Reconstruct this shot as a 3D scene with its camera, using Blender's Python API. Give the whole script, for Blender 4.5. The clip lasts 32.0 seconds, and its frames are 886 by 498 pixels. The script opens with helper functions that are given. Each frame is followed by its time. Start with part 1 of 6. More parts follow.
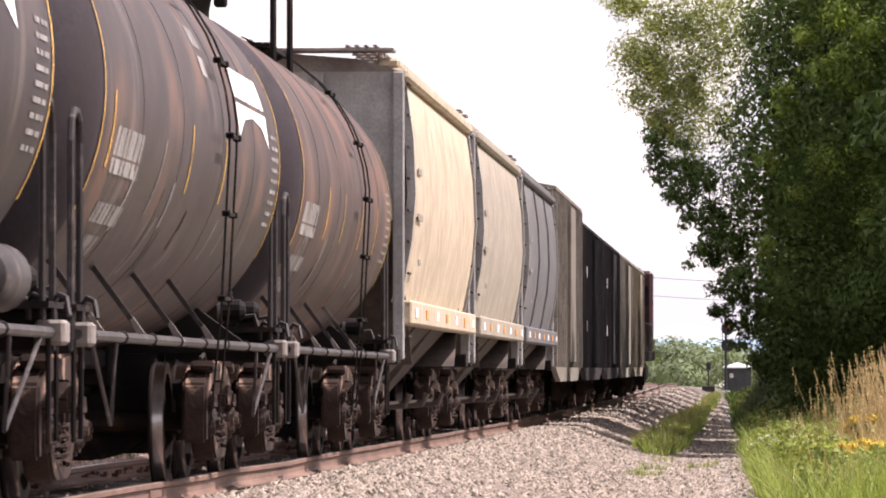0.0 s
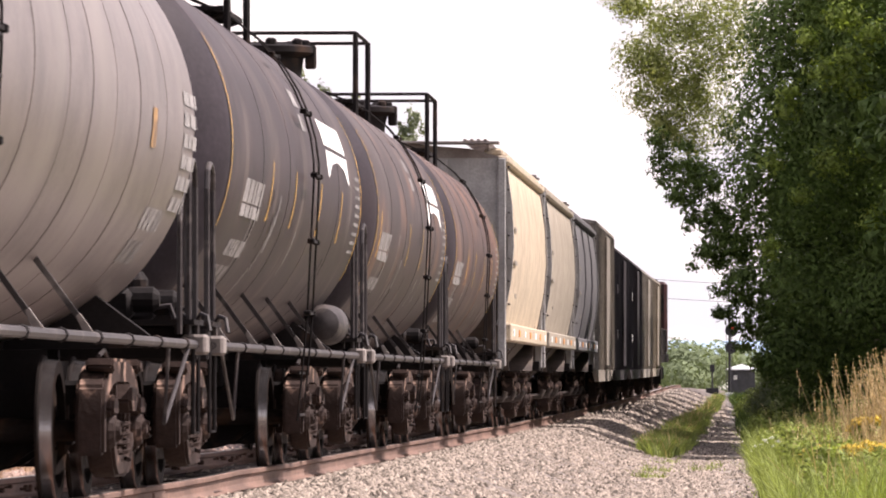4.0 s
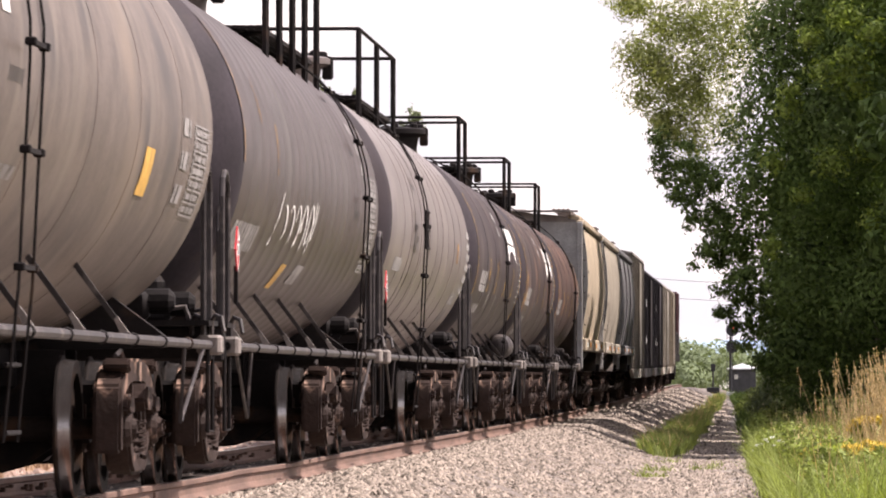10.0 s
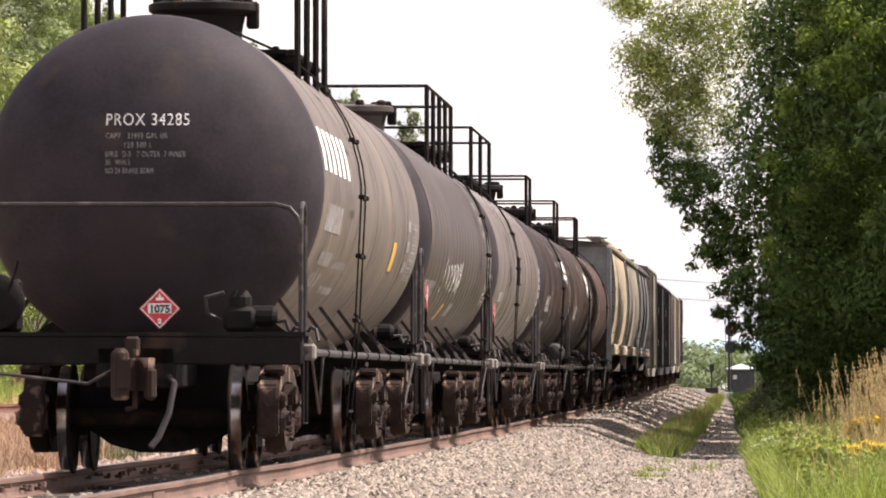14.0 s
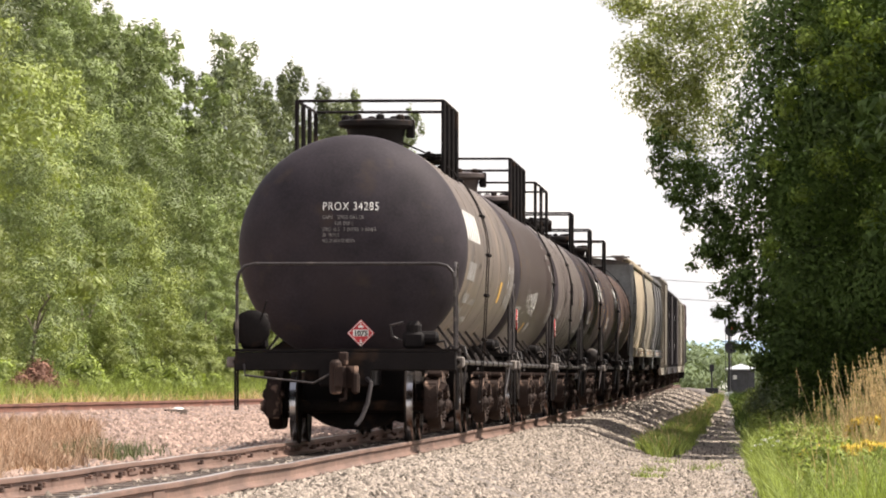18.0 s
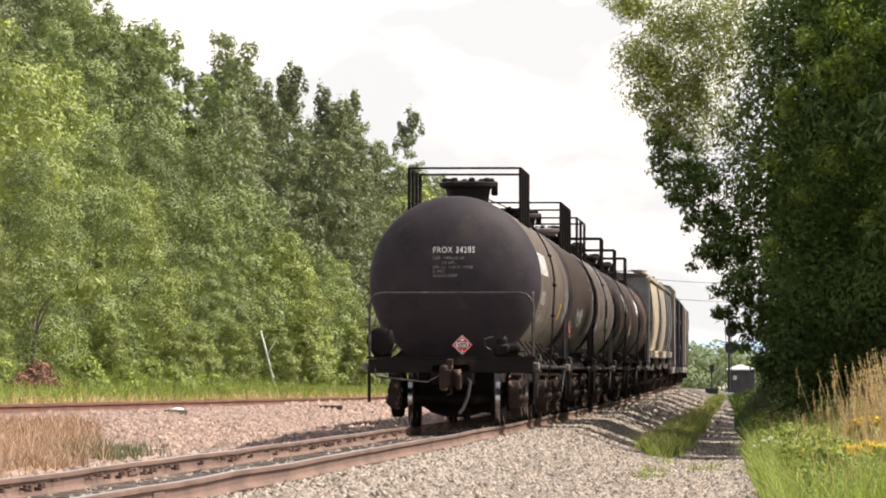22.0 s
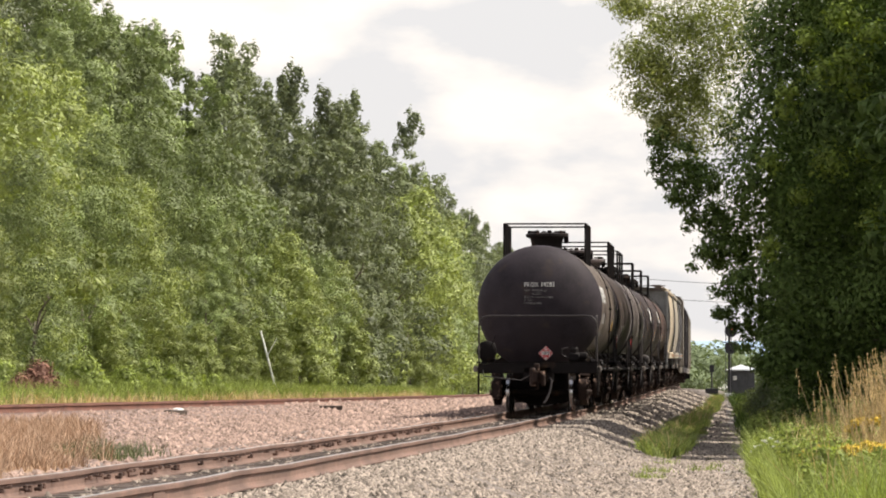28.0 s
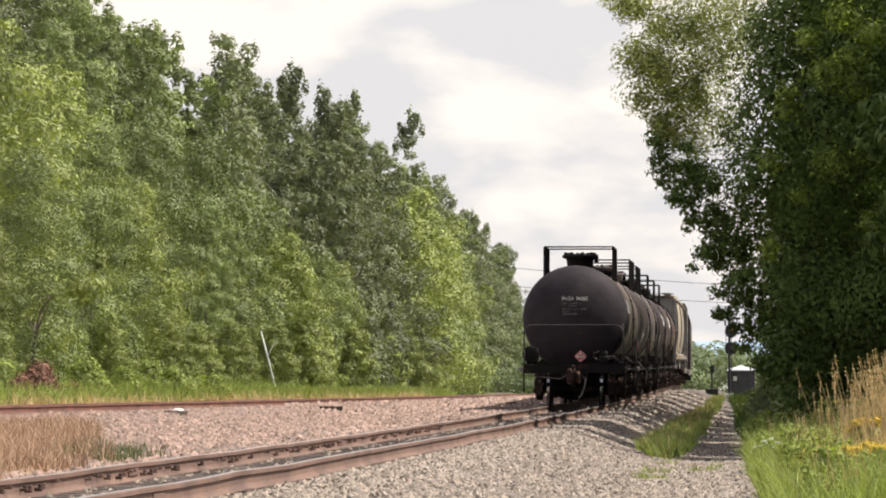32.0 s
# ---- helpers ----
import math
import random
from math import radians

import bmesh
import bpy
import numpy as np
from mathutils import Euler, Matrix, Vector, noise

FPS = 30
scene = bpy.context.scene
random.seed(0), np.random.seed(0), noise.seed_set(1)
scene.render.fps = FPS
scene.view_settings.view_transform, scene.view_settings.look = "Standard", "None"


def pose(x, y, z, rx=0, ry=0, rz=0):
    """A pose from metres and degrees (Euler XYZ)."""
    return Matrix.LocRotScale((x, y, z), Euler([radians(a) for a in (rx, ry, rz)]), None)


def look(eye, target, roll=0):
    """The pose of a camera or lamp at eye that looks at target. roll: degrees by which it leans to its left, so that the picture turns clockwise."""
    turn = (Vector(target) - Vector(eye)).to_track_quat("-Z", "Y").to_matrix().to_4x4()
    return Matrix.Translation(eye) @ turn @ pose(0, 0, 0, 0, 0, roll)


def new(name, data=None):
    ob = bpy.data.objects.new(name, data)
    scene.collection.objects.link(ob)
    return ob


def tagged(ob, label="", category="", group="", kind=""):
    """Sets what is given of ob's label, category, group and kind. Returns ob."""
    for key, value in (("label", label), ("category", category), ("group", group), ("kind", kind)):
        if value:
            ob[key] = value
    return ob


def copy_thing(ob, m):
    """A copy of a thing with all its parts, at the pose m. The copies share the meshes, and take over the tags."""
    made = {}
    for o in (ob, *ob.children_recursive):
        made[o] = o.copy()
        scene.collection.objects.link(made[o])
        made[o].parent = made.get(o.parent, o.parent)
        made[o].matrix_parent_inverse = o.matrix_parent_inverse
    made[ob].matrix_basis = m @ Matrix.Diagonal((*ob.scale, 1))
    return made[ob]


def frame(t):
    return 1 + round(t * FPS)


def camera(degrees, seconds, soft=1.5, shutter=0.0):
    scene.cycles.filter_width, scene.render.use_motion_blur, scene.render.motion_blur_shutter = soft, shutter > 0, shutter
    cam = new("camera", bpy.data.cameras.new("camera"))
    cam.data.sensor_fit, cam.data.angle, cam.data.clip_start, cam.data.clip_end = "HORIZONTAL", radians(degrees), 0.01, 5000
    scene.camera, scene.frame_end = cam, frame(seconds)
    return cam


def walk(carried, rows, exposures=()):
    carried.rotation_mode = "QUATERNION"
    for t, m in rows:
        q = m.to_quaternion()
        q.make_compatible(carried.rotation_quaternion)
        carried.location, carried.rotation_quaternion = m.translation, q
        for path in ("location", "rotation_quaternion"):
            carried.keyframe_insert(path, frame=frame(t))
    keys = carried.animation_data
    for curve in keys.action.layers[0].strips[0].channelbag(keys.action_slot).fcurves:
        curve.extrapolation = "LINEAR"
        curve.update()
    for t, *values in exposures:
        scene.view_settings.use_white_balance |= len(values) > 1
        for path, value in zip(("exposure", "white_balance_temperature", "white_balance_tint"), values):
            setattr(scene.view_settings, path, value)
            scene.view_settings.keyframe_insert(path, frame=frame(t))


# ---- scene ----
F_PX = 11400.0
EYE = (0.0, 0.0, 0.73)


def aim(dx, dy):
    """The camera's pose; dx, dy: a small shake of the picture, in units of 1/11400."""
    return look(EYE, (-100 * (564 + dx) / F_PX, 100, EYE[2] + 100 * (252 + dy) / F_PX))


cam = camera(7.866, 32.0, soft=1.9, shutter=0.4)
SHAKE = [(0, -6, -4), (1, -5.6, -3.4), (1.5, -5.2, -2.7), (2, -3, -2.4), (2.5, -0.4, -2.6), (3, 0, -2.1), (3.5, 0.5, -1),
         (5.5, 1.6, -0.5), (6, 3.3, -1), (6.5, 4.6, -2.6), (7, 5.1, -3.8), (7.5, 5.6, -3.6), (8, 4.9, -4.3), (8.5, 3.8, -5.4),
         (9, 3.9, -5.2), (9.5, 3.2, -3.7), (10, 2.3, -1.8), (10.5, 0.4, -1.5), (11, 0.2, -1.8), (12, 0, -1.4), (13, 0.2, -1),
         (14, 0, -1.3), (16.5, 0, -1.4), (18, 0, -1.1), (19, 0.3, -0.5), (20, 0.3, 0), (22, 0, -0.4), (24, 0, 0.3), (28, 0, 0.1),
         (30, 0, 0.6), (32, 0.3, 1)]
walk(cam, [(t, aim(dx, dy)) for t, dx, dy in SHAKE],
     exposures=[(0, 0.78, 6500, 24), (12, 0.78, 6600, 21), (17, 0.78, 6650, 13), (21, 0.68, 6650, 12), (26, 0.55, 6650, 11), (32, 0.41, 6600, 12)])

# world and sun
SUN_TO = Vector((0.7, 0.13, 1.0)).normalized()
world = bpy.data.worlds.new("world")
scene.world = world
world.use_nodes = True
wn = world.node_tree.nodes
wl = world.node_tree.links
wn.clear()
sky = wn.new("ShaderNodeTexSky")
sky.sky_type = "NISHITA"
sky.sun_disc = False
sky.sun_elevation = math.asin(SUN_TO.z)
sky.sun_rotation = math.atan2(SUN_TO.x, SUN_TO.y)
sky.dust_density = 3.0
tc = wn.new("ShaderNodeTexCoord")
mp = wn.new("ShaderNodeMapping")
mp.inputs["Scale"].default_value = (26, 26, 60)
cn = wn.new("ShaderNodeTexNoise")
cn.inputs["Scale"].default_value = 1.0
cn.inputs["Detail"].default_value = 6.0
cr = wn.new("ShaderNodeValToRGB")
cr.color_ramp.elements[0].position, cr.color_ramp.elements[0].color = 0.44, (7.3, 7.3, 7.4, 1)
cr.color_ramp.elements[1].position, cr.color_ramp.elements[1].color = 0.56, (10.1, 9.5, 8.8, 1)
mixs = wn.new("ShaderNodeMixRGB")
# bright haze towards the horizon, thinner cloud and more blue overhead
sep = wn.new("ShaderNodeSeparateXYZ")
thin = wn.new("ShaderNodeMapRange")
thin.inputs[1].default_value, thin.inputs[2].default_value, thin.inputs[3].default_value, thin.inputs[4].default_value = 0.1, 0.7, 0.88, 0.3
wl.new(tc.outputs["Generated"], sep.inputs[0])
wl.new(sep.outputs[2], thin.inputs[0])
wl.new(thin.outputs[0], mixs.inputs[0])
bg = wn.new("ShaderNodeBackground")
bg.inputs[1].default_value = 0.09
wo = wn.new("ShaderNodeOutputWorld")
wl.new(tc.outputs["Generated"], mp.inputs[0])
wl.new(mp.outputs[0], cn.inputs["Vector"])
wl.new(cn.outputs["Fac"], cr.inputs[0])
wl.new(sky.outputs[0], mixs.inputs[1])
wl.new(cr.outputs[0], mixs.inputs[2])
wl.new(mixs.outputs[0], bg.inputs[0])
wl.new(bg.outputs[0], wo.inputs[0])
sun = new("sun", bpy.data.lights.new("sun", "SUN"))
sun.data.energy, sun.data.angle, sun.data.color = 5.0, radians(0.6), (1.0, 0.95, 0.86)
sun.matrix_world = look(SUN_TO * 200, (0, 0, 0))


# ---- the line: where the track runs ----
TRACK_X, BEND_AT, BEND, RISE = -5.325, 240.3, 5.2e-5, 2.0e-5


def rise(y):
    """Height of the land's long swell at the distance y."""
    if y <= 0:
        return 0.0
    if y < 260:
        return RISE * y * y / 2
    w = min(y - 260, 170)
    return RISE * 260 * 130 + RISE * 260 * (w - w * w / 340)


def trk(s, u=0.0, z=0.0):
    """A point s metres along the main track, u metres to its right, z metres above its rail heads."""
    w = max(s - BEND_AT, 0)
    return Vector((TRACK_X - BEND * w * w / 2 + u, s + u * BEND * w, z + rise(s)))


def trk_pose(s, u=0.0, z=0.0):
    w = max(s - BEND_AT, 0)
    return Matrix.Translation(trk(s, u, z)) @ pose(0, 0, 0, math.degrees((rise(s + 2) - rise(s - 2)) / 4), 0, math.degrees(BEND * w))


def train_at(t):
    """How far the rear car's tail end stands along the track."""
    q = t - 16
    return 69.46 + 6.907 * q + 0.01179 * q * q + 0.0000826 * q ** 3


# ---- materials ----
def mat(name, base, rough=0.7, metal=0.0, spots=(), bump=0.0, bscale=30.0, streak=None, var=0.25, scale=3.0, stretch=(1, 1, 1), rand=0.0, spec=0.4, trans=0.0, island=0.0):
    """A surface: base colour, two-scale noise variation, patches (colour, scale, from, to), streaks running down, fine relief."""
    m = bpy.data.materials.new(name)
    m.use_nodes = True
    nt, L = m.node_tree.nodes, m.node_tree.links
    b = nt["Principled BSDF"]
    co = nt.new("ShaderNodeTexCoord")
    mpg = nt.new("ShaderNodeMapping")
    mpg.inputs["Scale"].default_value = stretch
    L.new(co.outputs["Object"], mpg.inputs[0])
    v = mpg.outputs[0]

    def noise_at(s, detail=5.0, vec=v):
        n = nt.new("ShaderNodeTexNoise")
        n.inputs["Scale"].default_value = s
        n.inputs["Detail"].default_value = detail
        L.new(vec, n.inputs["Vector"])
        return n.outputs["Fac"]

    def ramp(x, a, bb, lo=0.0, hi=1.0):
        r = nt.new("ShaderNodeMapRange")
        r.inputs[1].default_value, r.inputs[2].default_value, r.inputs[3].default_value, r.inputs[4].default_value = a, bb, lo, hi
        L.new(x, r.inputs[0])
        return r.outputs[0]

    def mix(fac, a, bb, kind="MIX"):
        x = nt.new("ShaderNodeMixRGB")
        x.blend_type = kind
        for k, val in ((0, fac), (1, a), (2, bb)):
            if isinstance(val, (int, float)):
                x.inputs[k].default_value = val
            elif isinstance(val, tuple):
                x.inputs[k].default_value = (*val, 1)
            else:
                L.new(val, x.inputs[k])
        return x.outputs[0]

    col = mix(1.0, base, ramp(noise_at(scale), 0.3, 0.7, 1 - var, 1 + var), "MULTIPLY")
    col = mix(1.0, col, ramp(noise_at(scale * 9), 0.3, 0.7, 1 - var * 0.7, 1 + var * 0.7), "MULTIPLY")
    if rand:
        oi = nt.new("ShaderNodeObjectInfo")
        col = mix(1.0, col, ramp(oi.outputs["Random"], 0, 1, 1 - rand, 1 + rand), "MULTIPLY")
    if island:
        ge = nt.new("ShaderNodeNewGeometry")
        col = mix(1.0, col, ramp(ge.outputs["Random Per Island"], 0, 1, 1 - island, 1 + island), "MULTIPLY")
    for c, s, a, bb in spots:
        col = mix(ramp(noise_at(s), a, bb), col, c)
    if streak:
        c, s, a, bb = streak
        ms = nt.new("ShaderNodeMapping")
        ms.inputs["Scale"].default_value = (1.0, 1.0, 0.12)
        L.new(co.outputs["Object"], ms.inputs[0])
        col = mix(ramp(noise_at(s, 4.0, ms.outputs[0]), a, bb), col, c)
    L.new(col, b.inputs["Base Color"])
    b.inputs["Roughness"].default_value = rough
    b.inputs["Metallic"].default_value = metal
    b.inputs["Specular IOR Level"].default_value = spec
    if bump:
        bp = nt.new("ShaderNodeBump")
        bp.inputs["Strength"].default_value = bump
        bp.inputs["Distance"].default_value = 0.02
        L.new(noise_at(bscale, 3.0), bp.inputs["Height"])
        L.new(bp.outputs[0], b.inputs["Normal"])
    if trans:
        tr = nt.new("ShaderNodeBsdfTranslucent")
        L.new(mix(1.0, col, (1.25, 1.3, 0.6), "MULTIPLY"), tr.inputs[0])
        ms2 = nt.new("ShaderNodeMixShader")
        ms2.inputs[0].default_value = trans
        L.new(b.outputs[0], ms2.inputs[1])
        L.new(tr.outputs[0], ms2.inputs[2])
        L.new(ms2.outputs[0], nt["Material Output"].inputs[0])
    return m


M = {}
M["tank_black"] = mat("dull black tank paint", (0.033, 0.022, 0.024), 0.5, spec=0.26, spots=[((0.085, 0.062, 0.055), 0.7, 0.5, 0.72), ((0.028, 0.022, 0.022), 1.3, 0.58, 0.7)], streak=((0.11, 0.085, 0.075), 2.2, 0.58, 0.74), bump=0.05)
M["tank_dust"] = mat("dusty black tank paint", (0.12, 0.095, 0.081), 0.5, spec=0.3, spots=[((0.073, 0.061, 0.056), 0.9, 0.52, 0.68), ((0.207, 0.159, 0.122), 0.5, 0.55, 0.75)], streak=((0.207, 0.171, 0.140), 1.8, 0.55, 0.75), bump=0.05)
M["tank_brown"] = mat("tank dusty brown", (0.05, 0.035, 0.034), 0.52, spec=0.3, spots=[((0.12, 0.068, 0.05), 0.9, 0.52, 0.66), ((0.035, 0.027, 0.027), 1.4, 0.57, 0.7)], streak=((0.14, 0.115, 0.105), 2.6, 0.6, 0.74), bump=0.05)
M["tank_grey"] = mat("tank worn grey", (0.145, 0.119, 0.112), 0.38, spec=0.5, spots=[((0.21, 0.175, 0.16), 0.5, 0.5, 0.75), ((0.1, 0.09, 0.085), 0.9, 0.62, 0.8)], streak=((0.2, 0.172, 0.155), 1.2, 0.55, 0.8), bump=0.04)
M["tank_rib"] = mat("tank ribbed charcoal", (0.057, 0.042, 0.04), 0.42, spec=0.3, spots=[((0.076, 0.063, 0.060), 0.6, 0.5, 0.8)], streak=((0.085, 0.072, 0.064), 1.5, 0.55, 0.8), bump=0.04)
M["tank_rust"] = mat("tank rusty brown", (0.066, 0.043, 0.039), 0.58, spec=0.3, spots=[((0.15, 0.075, 0.048), 0.8, 0.5, 0.66), ((0.04, 0.03, 0.028), 1.4, 0.57, 0.7)], streak=((0.13, 0.085, 0.068), 2.4, 0.56, 0.74), bump=0.05)
M["head_black"] = mat("soot black head", (0.028, 0.022, 0.027), 0.72, spots=[((0.036, 0.026, 0.028), 0.8, 0.5, 0.8), ((0.05, 0.036, 0.03), 2.2, 0.62, 0.74)], bump=0.04, spec=0.25)
M["under"] = mat("underframe black", (0.012, 0.0098, 0.0098), 0.7, spec=0.12, spots=[((0.05, 0.03, 0.02), 3.0, 0.58, 0.75)], bump=0.15)
# dark rust; the pale patches paint sunlit spots as well as dust
M["frame_rust"] = mat("rusty cast steel with sunlit patches", (0.036, 0.023, 0.019), 0.75, spec=0.14, spots=[((0.03, 0.02, 0.017), 4.0, 0.48, 0.62), ((0.32, 0.21, 0.16), 3.4, 0.58, 0.68)], bump=0.3)
M["tread"] = mat("polished wheel tread", (0.4, 0.39, 0.4), 0.17, 0.95, var=0.2, spots=[((0.12, 0.08, 0.06), 3.0, 0.5, 0.62)])
M["wheel"] = mat("oily wheel plate", (0.014, 0.011, 0.01), 0.75, spec=0.06, spots=[((0.04, 0.024, 0.016), 4.0, 0.55, 0.7)])
M["pipe"] = mat("grey handrail paint", (0.04, 0.034, 0.034), 0.5, spec=0.25, spots=[((0.13, 0.11, 0.1), 5.0, 0.55, 0.75)])
M["white"] = mat("white stencil paint", (0.78, 0.77, 0.74), 0.6, spots=[((0.4, 0.37, 0.34), 8.0, 0.55, 0.75)])
M["whitedim"] = mat("worn stencil paint", (0.27, 0.255, 0.245), 0.6, spots=[((0.16, 0.15, 0.14), 8.0, 0.5, 0.7)])
M["yellow"] = mat("reflective yellow strip", (0.62, 0.36, 0.07), 0.5, spots=[((0.3, 0.2, 0.08), 9.0, 0.55, 0.7)])
M["orange"] = mat("reflective orange strip", (0.7, 0.3, 0.08), 0.5)
M["red"] = mat("placard red", (0.5, 0.035, 0.045), 0.45)
M["hop_tan"] = mat("cream hopper paint", (0.43, 0.355, 0.26), 0.6, spots=[((0.37, 0.29, 0.21), 0.8, 0.52, 0.8)], streak=((0.33, 0.26, 0.19), 1.5, 0.55, 0.8), bump=0.03)
M["hop_beige"] = mat("beige hopper paint", (0.3, 0.262, 0.21), 0.6, spots=[((0.28, 0.24, 0.19), 0.8, 0.5, 0.8)], streak=((0.24, 0.2, 0.165), 1.5, 0.55, 0.8), bump=0.03)
M["hop_grey"] = mat("slate grey hopper paint", (0.13, 0.125, 0.13), 0.6, spots=[((0.16, 0.15, 0.15), 0.8, 0.5, 0.8)], streak=((0.09, 0.085, 0.085), 1.5, 0.55, 0.8), bump=0.03)
M["hop_end"] = mat("grey hopper end", (0.3, 0.29, 0.28), 0.6, spots=[((0.2, 0.18, 0.17), 1.0, 0.5, 0.8)])
M["box_grey"] = mat("grey boxcar paint", (0.23, 0.205, 0.175), 0.6, streak=((0.22, 0.19, 0.16), 1.5, 0.5, 0.8))
M["hop_under"] = mat("dark brown hopper underside", (0.06, 0.047, 0.041), 0.8, spots=[((0.14, 0.11, 0.09), 2.0, 0.55, 0.75)])
M["box_pale"] = mat("pale grey boxcar paint", (0.33, 0.3, 0.26), 0.6, streak=((0.22, 0.19, 0.16), 1.5, 0.5, 0.8))
M["hop_roof"] = mat("brown grey roof paint", (0.21, 0.18, 0.165), 0.7, spots=[((0.13, 0.1, 0.09), 2.0, 0.5, 0.75)])
M["box_dark"] = mat("near black boxcar paint", (0.035, 0.03, 0.035), 0.55, streak=((0.07, 0.06, 0.06), 1.5, 0.5, 0.8))
M["loco_red"] = mat("oxide red locomotive paint", (0.045, 0.016, 0.018), 0.5, spots=[((0.06, 0.03, 0.03), 2.0, 0.5, 0.7)])
M["glass"] = mat("dark cab glass", (0.02, 0.02, 0.025), 0.08, spec=0.6)
M["rail"] = mat("rusty brown rail", (0.165, 0.1, 0.075), 0.75, spots=[((0.1, 0.058, 0.044), 2.0, 0.5, 0.7)], bump=0.1, stretch=(1, 0.2, 1))
M["railtop"] = mat("worn bright rail head", (0.36, 0.33, 0.31), 0.3, 0.9, var=0.2)
M["railfar"] = mat("red rusty rail", (0.15, 0.065, 0.045), 0.85, spots=[((0.08, 0.035, 0.025), 2.0, 0.5, 0.7)], stretch=(1, 0.2, 1))
M["tie"] = mat("weathered creosote tie", (0.06, 0.045, 0.037), 0.9, stretch=(0.3, 4, 4), bump=0.3, rand=0.3)
M["ballast"] = mat("crushed stone ballast", (0.15, 0.124, 0.106), 0.9, scale=0.9, var=0.18, spots=[((0.1, 0.083, 0.078), 14.0, 0.54, 0.66), ((0.28, 0.25, 0.23), 11.0, 0.6, 0.72)], bump=1.0, bscale=16.0)
M["ballast_pink"] = mat("pinkish crushed stone", (0.19, 0.132, 0.11), 0.9, scale=0.7, var=0.2, spots=[((0.1232, 0.0880, 0.0792), 12.0, 0.55, 0.68), ((0.3520, 0.2728, 0.2420), 10.0, 0.6, 0.72)], bump=1.0, bscale=14.0)
M["stone"] = mat("loose ballast stone", (0.235, 0.197, 0.164), 0.95, spec=0.15, island=0.7, var=0.15, scale=8)
M["stonepink"] = mat("loose pinkish stone", (0.29, 0.207, 0.17), 0.95, spec=0.15, island=0.5, var=0.15, scale=8)
M["crib"] = mat("oily dark crib stone", (0.085, 0.061, 0.05), 0.95, scale=2.0, var=0.3, spots=[((0.17, 0.13, 0.11), 16.0, 0.62, 0.7), ((0.06, 0.043, 0.036), 10.0, 0.5, 0.65)], bump=1.0, bscale=16.0)
M["soil"] = mat("dusty gravel trail", (0.23, 0.2, 0.175), 0.95, scale=0.8, var=0.15, spots=[((0.17, 0.15, 0.13), 8.0, 0.55, 0.7)], bump=0.6, bscale=22.0)
M["turf"] = mat("rough meadow turf", (0.11, 0.102, 0.06), 0.95, scale=0.3, var=0.35, spots=[((0.17, 0.14, 0.06), 0.25, 0.55, 0.7)], bump=0.8, bscale=8.0)
M["dryturf"] = mat("dry straw turf", (0.3, 0.19, 0.11), 0.95, scale=0.5, var=0.2, bump=0.6, bscale=10)
M["grass"] = mat("fresh grass blades", (0.23, 0.275, 0.09), 0.7, spec=0.2, island=0.5, trans=0.35)
M["weed"] = mat("bright weed leaves", (0.25, 0.3, 0.09), 0.6, spec=0.2, island=0.6, trans=0.35)
M["straw"] = mat("dry seed stalks", (0.56, 0.42, 0.23), 0.8, island=0.3, trans=0.2)
M["drygrass"] = mat("dry tan grass", (0.4, 0.275, 0.185), 0.85, island=0.3)
M["gold"] = mat("goldenrod bloom", (0.7, 0.5, 0.06), 0.7, island=0.25)
M["petal"] = mat("white flower petals", (0.78, 0.78, 0.74), 0.7)
M["bark"] = mat("grey bark", (0.16, 0.13, 0.1), 0.9, stretch=(4, 4, 0.6), bump=0.6)
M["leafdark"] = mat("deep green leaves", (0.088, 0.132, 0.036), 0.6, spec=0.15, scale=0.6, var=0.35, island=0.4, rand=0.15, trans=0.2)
# paler green that stands in for sun on parts of the dark crown
M["leafpale"] = mat("pale leaves for sunlit patches", (0.24, 0.31, 0.07), 0.55, spec=0.3, island=0.4, trans=0.45)
M["leafmid"] = mat("mid green leaves", (0.195, 0.24, 0.098), 0.55, spec=0.3, scale=0.5, var=0.38, island=0.22, rand=0.35, trans=0.22)
M["leafyel"] = mat("yellow green leaves", (0.25, 0.29, 0.098), 0.55, spec=0.3, scale=0.5, var=0.38, island=0.22, rand=0.3, trans=0.25)
# leaf green dulled and darkened to carry a cloud's shadow and some haze
M["leafdusk"] = mat("dull olive leaves with cloud shade toned in", (0.15, 0.175, 0.094), 0.55, spec=0.3, scale=0.5, var=0.38, island=0.2, rand=0.25, trans=0.25)
M["leafgrey"] = mat("silvery poplar leaves", (0.28, 0.31, 0.11), 0.45, spec=0.4, island=0.4, rand=0.1, trans=0.4)
# distance haze is mixed into this leaf colour
M["leaffar"] = mat("far hazy foliage", (0.15, 0.19, 0.105), 0.9, scale=0.1, var=0.3, island=0.1, trans=0.2)
M["leafred"] = mat("red brown dead brush", (0.19, 0.09, 0.06), 0.8, island=0.4)
# the blue is air haze put into the hills' surface colour
M["hill"] = mat("far hills in haze blue", (0.3, 0.4, 0.5), 1.0, scale=0.01, var=0.12)
M["signal"] = mat("signal black", (0.025, 0.025, 0.03), 0.5)
M["brace"] = mat("dusty dark steel", (0.035, 0.03, 0.029), 0.7, spec=0.2, spots=[((0.2, 0.18, 0.165), 4.0, 0.55, 0.75)])
M["gusset"] = mat("pale steel of end blocks and sunlit strut feet", (0.2, 0.175, 0.16), 0.7, spec=0.2)
M["oldorange"] = mat("worn orange paint", (0.33, 0.19, 0.075), 0.6, spots=[((0.12, 0.08, 0.06), 7.0, 0.45, 0.6)])
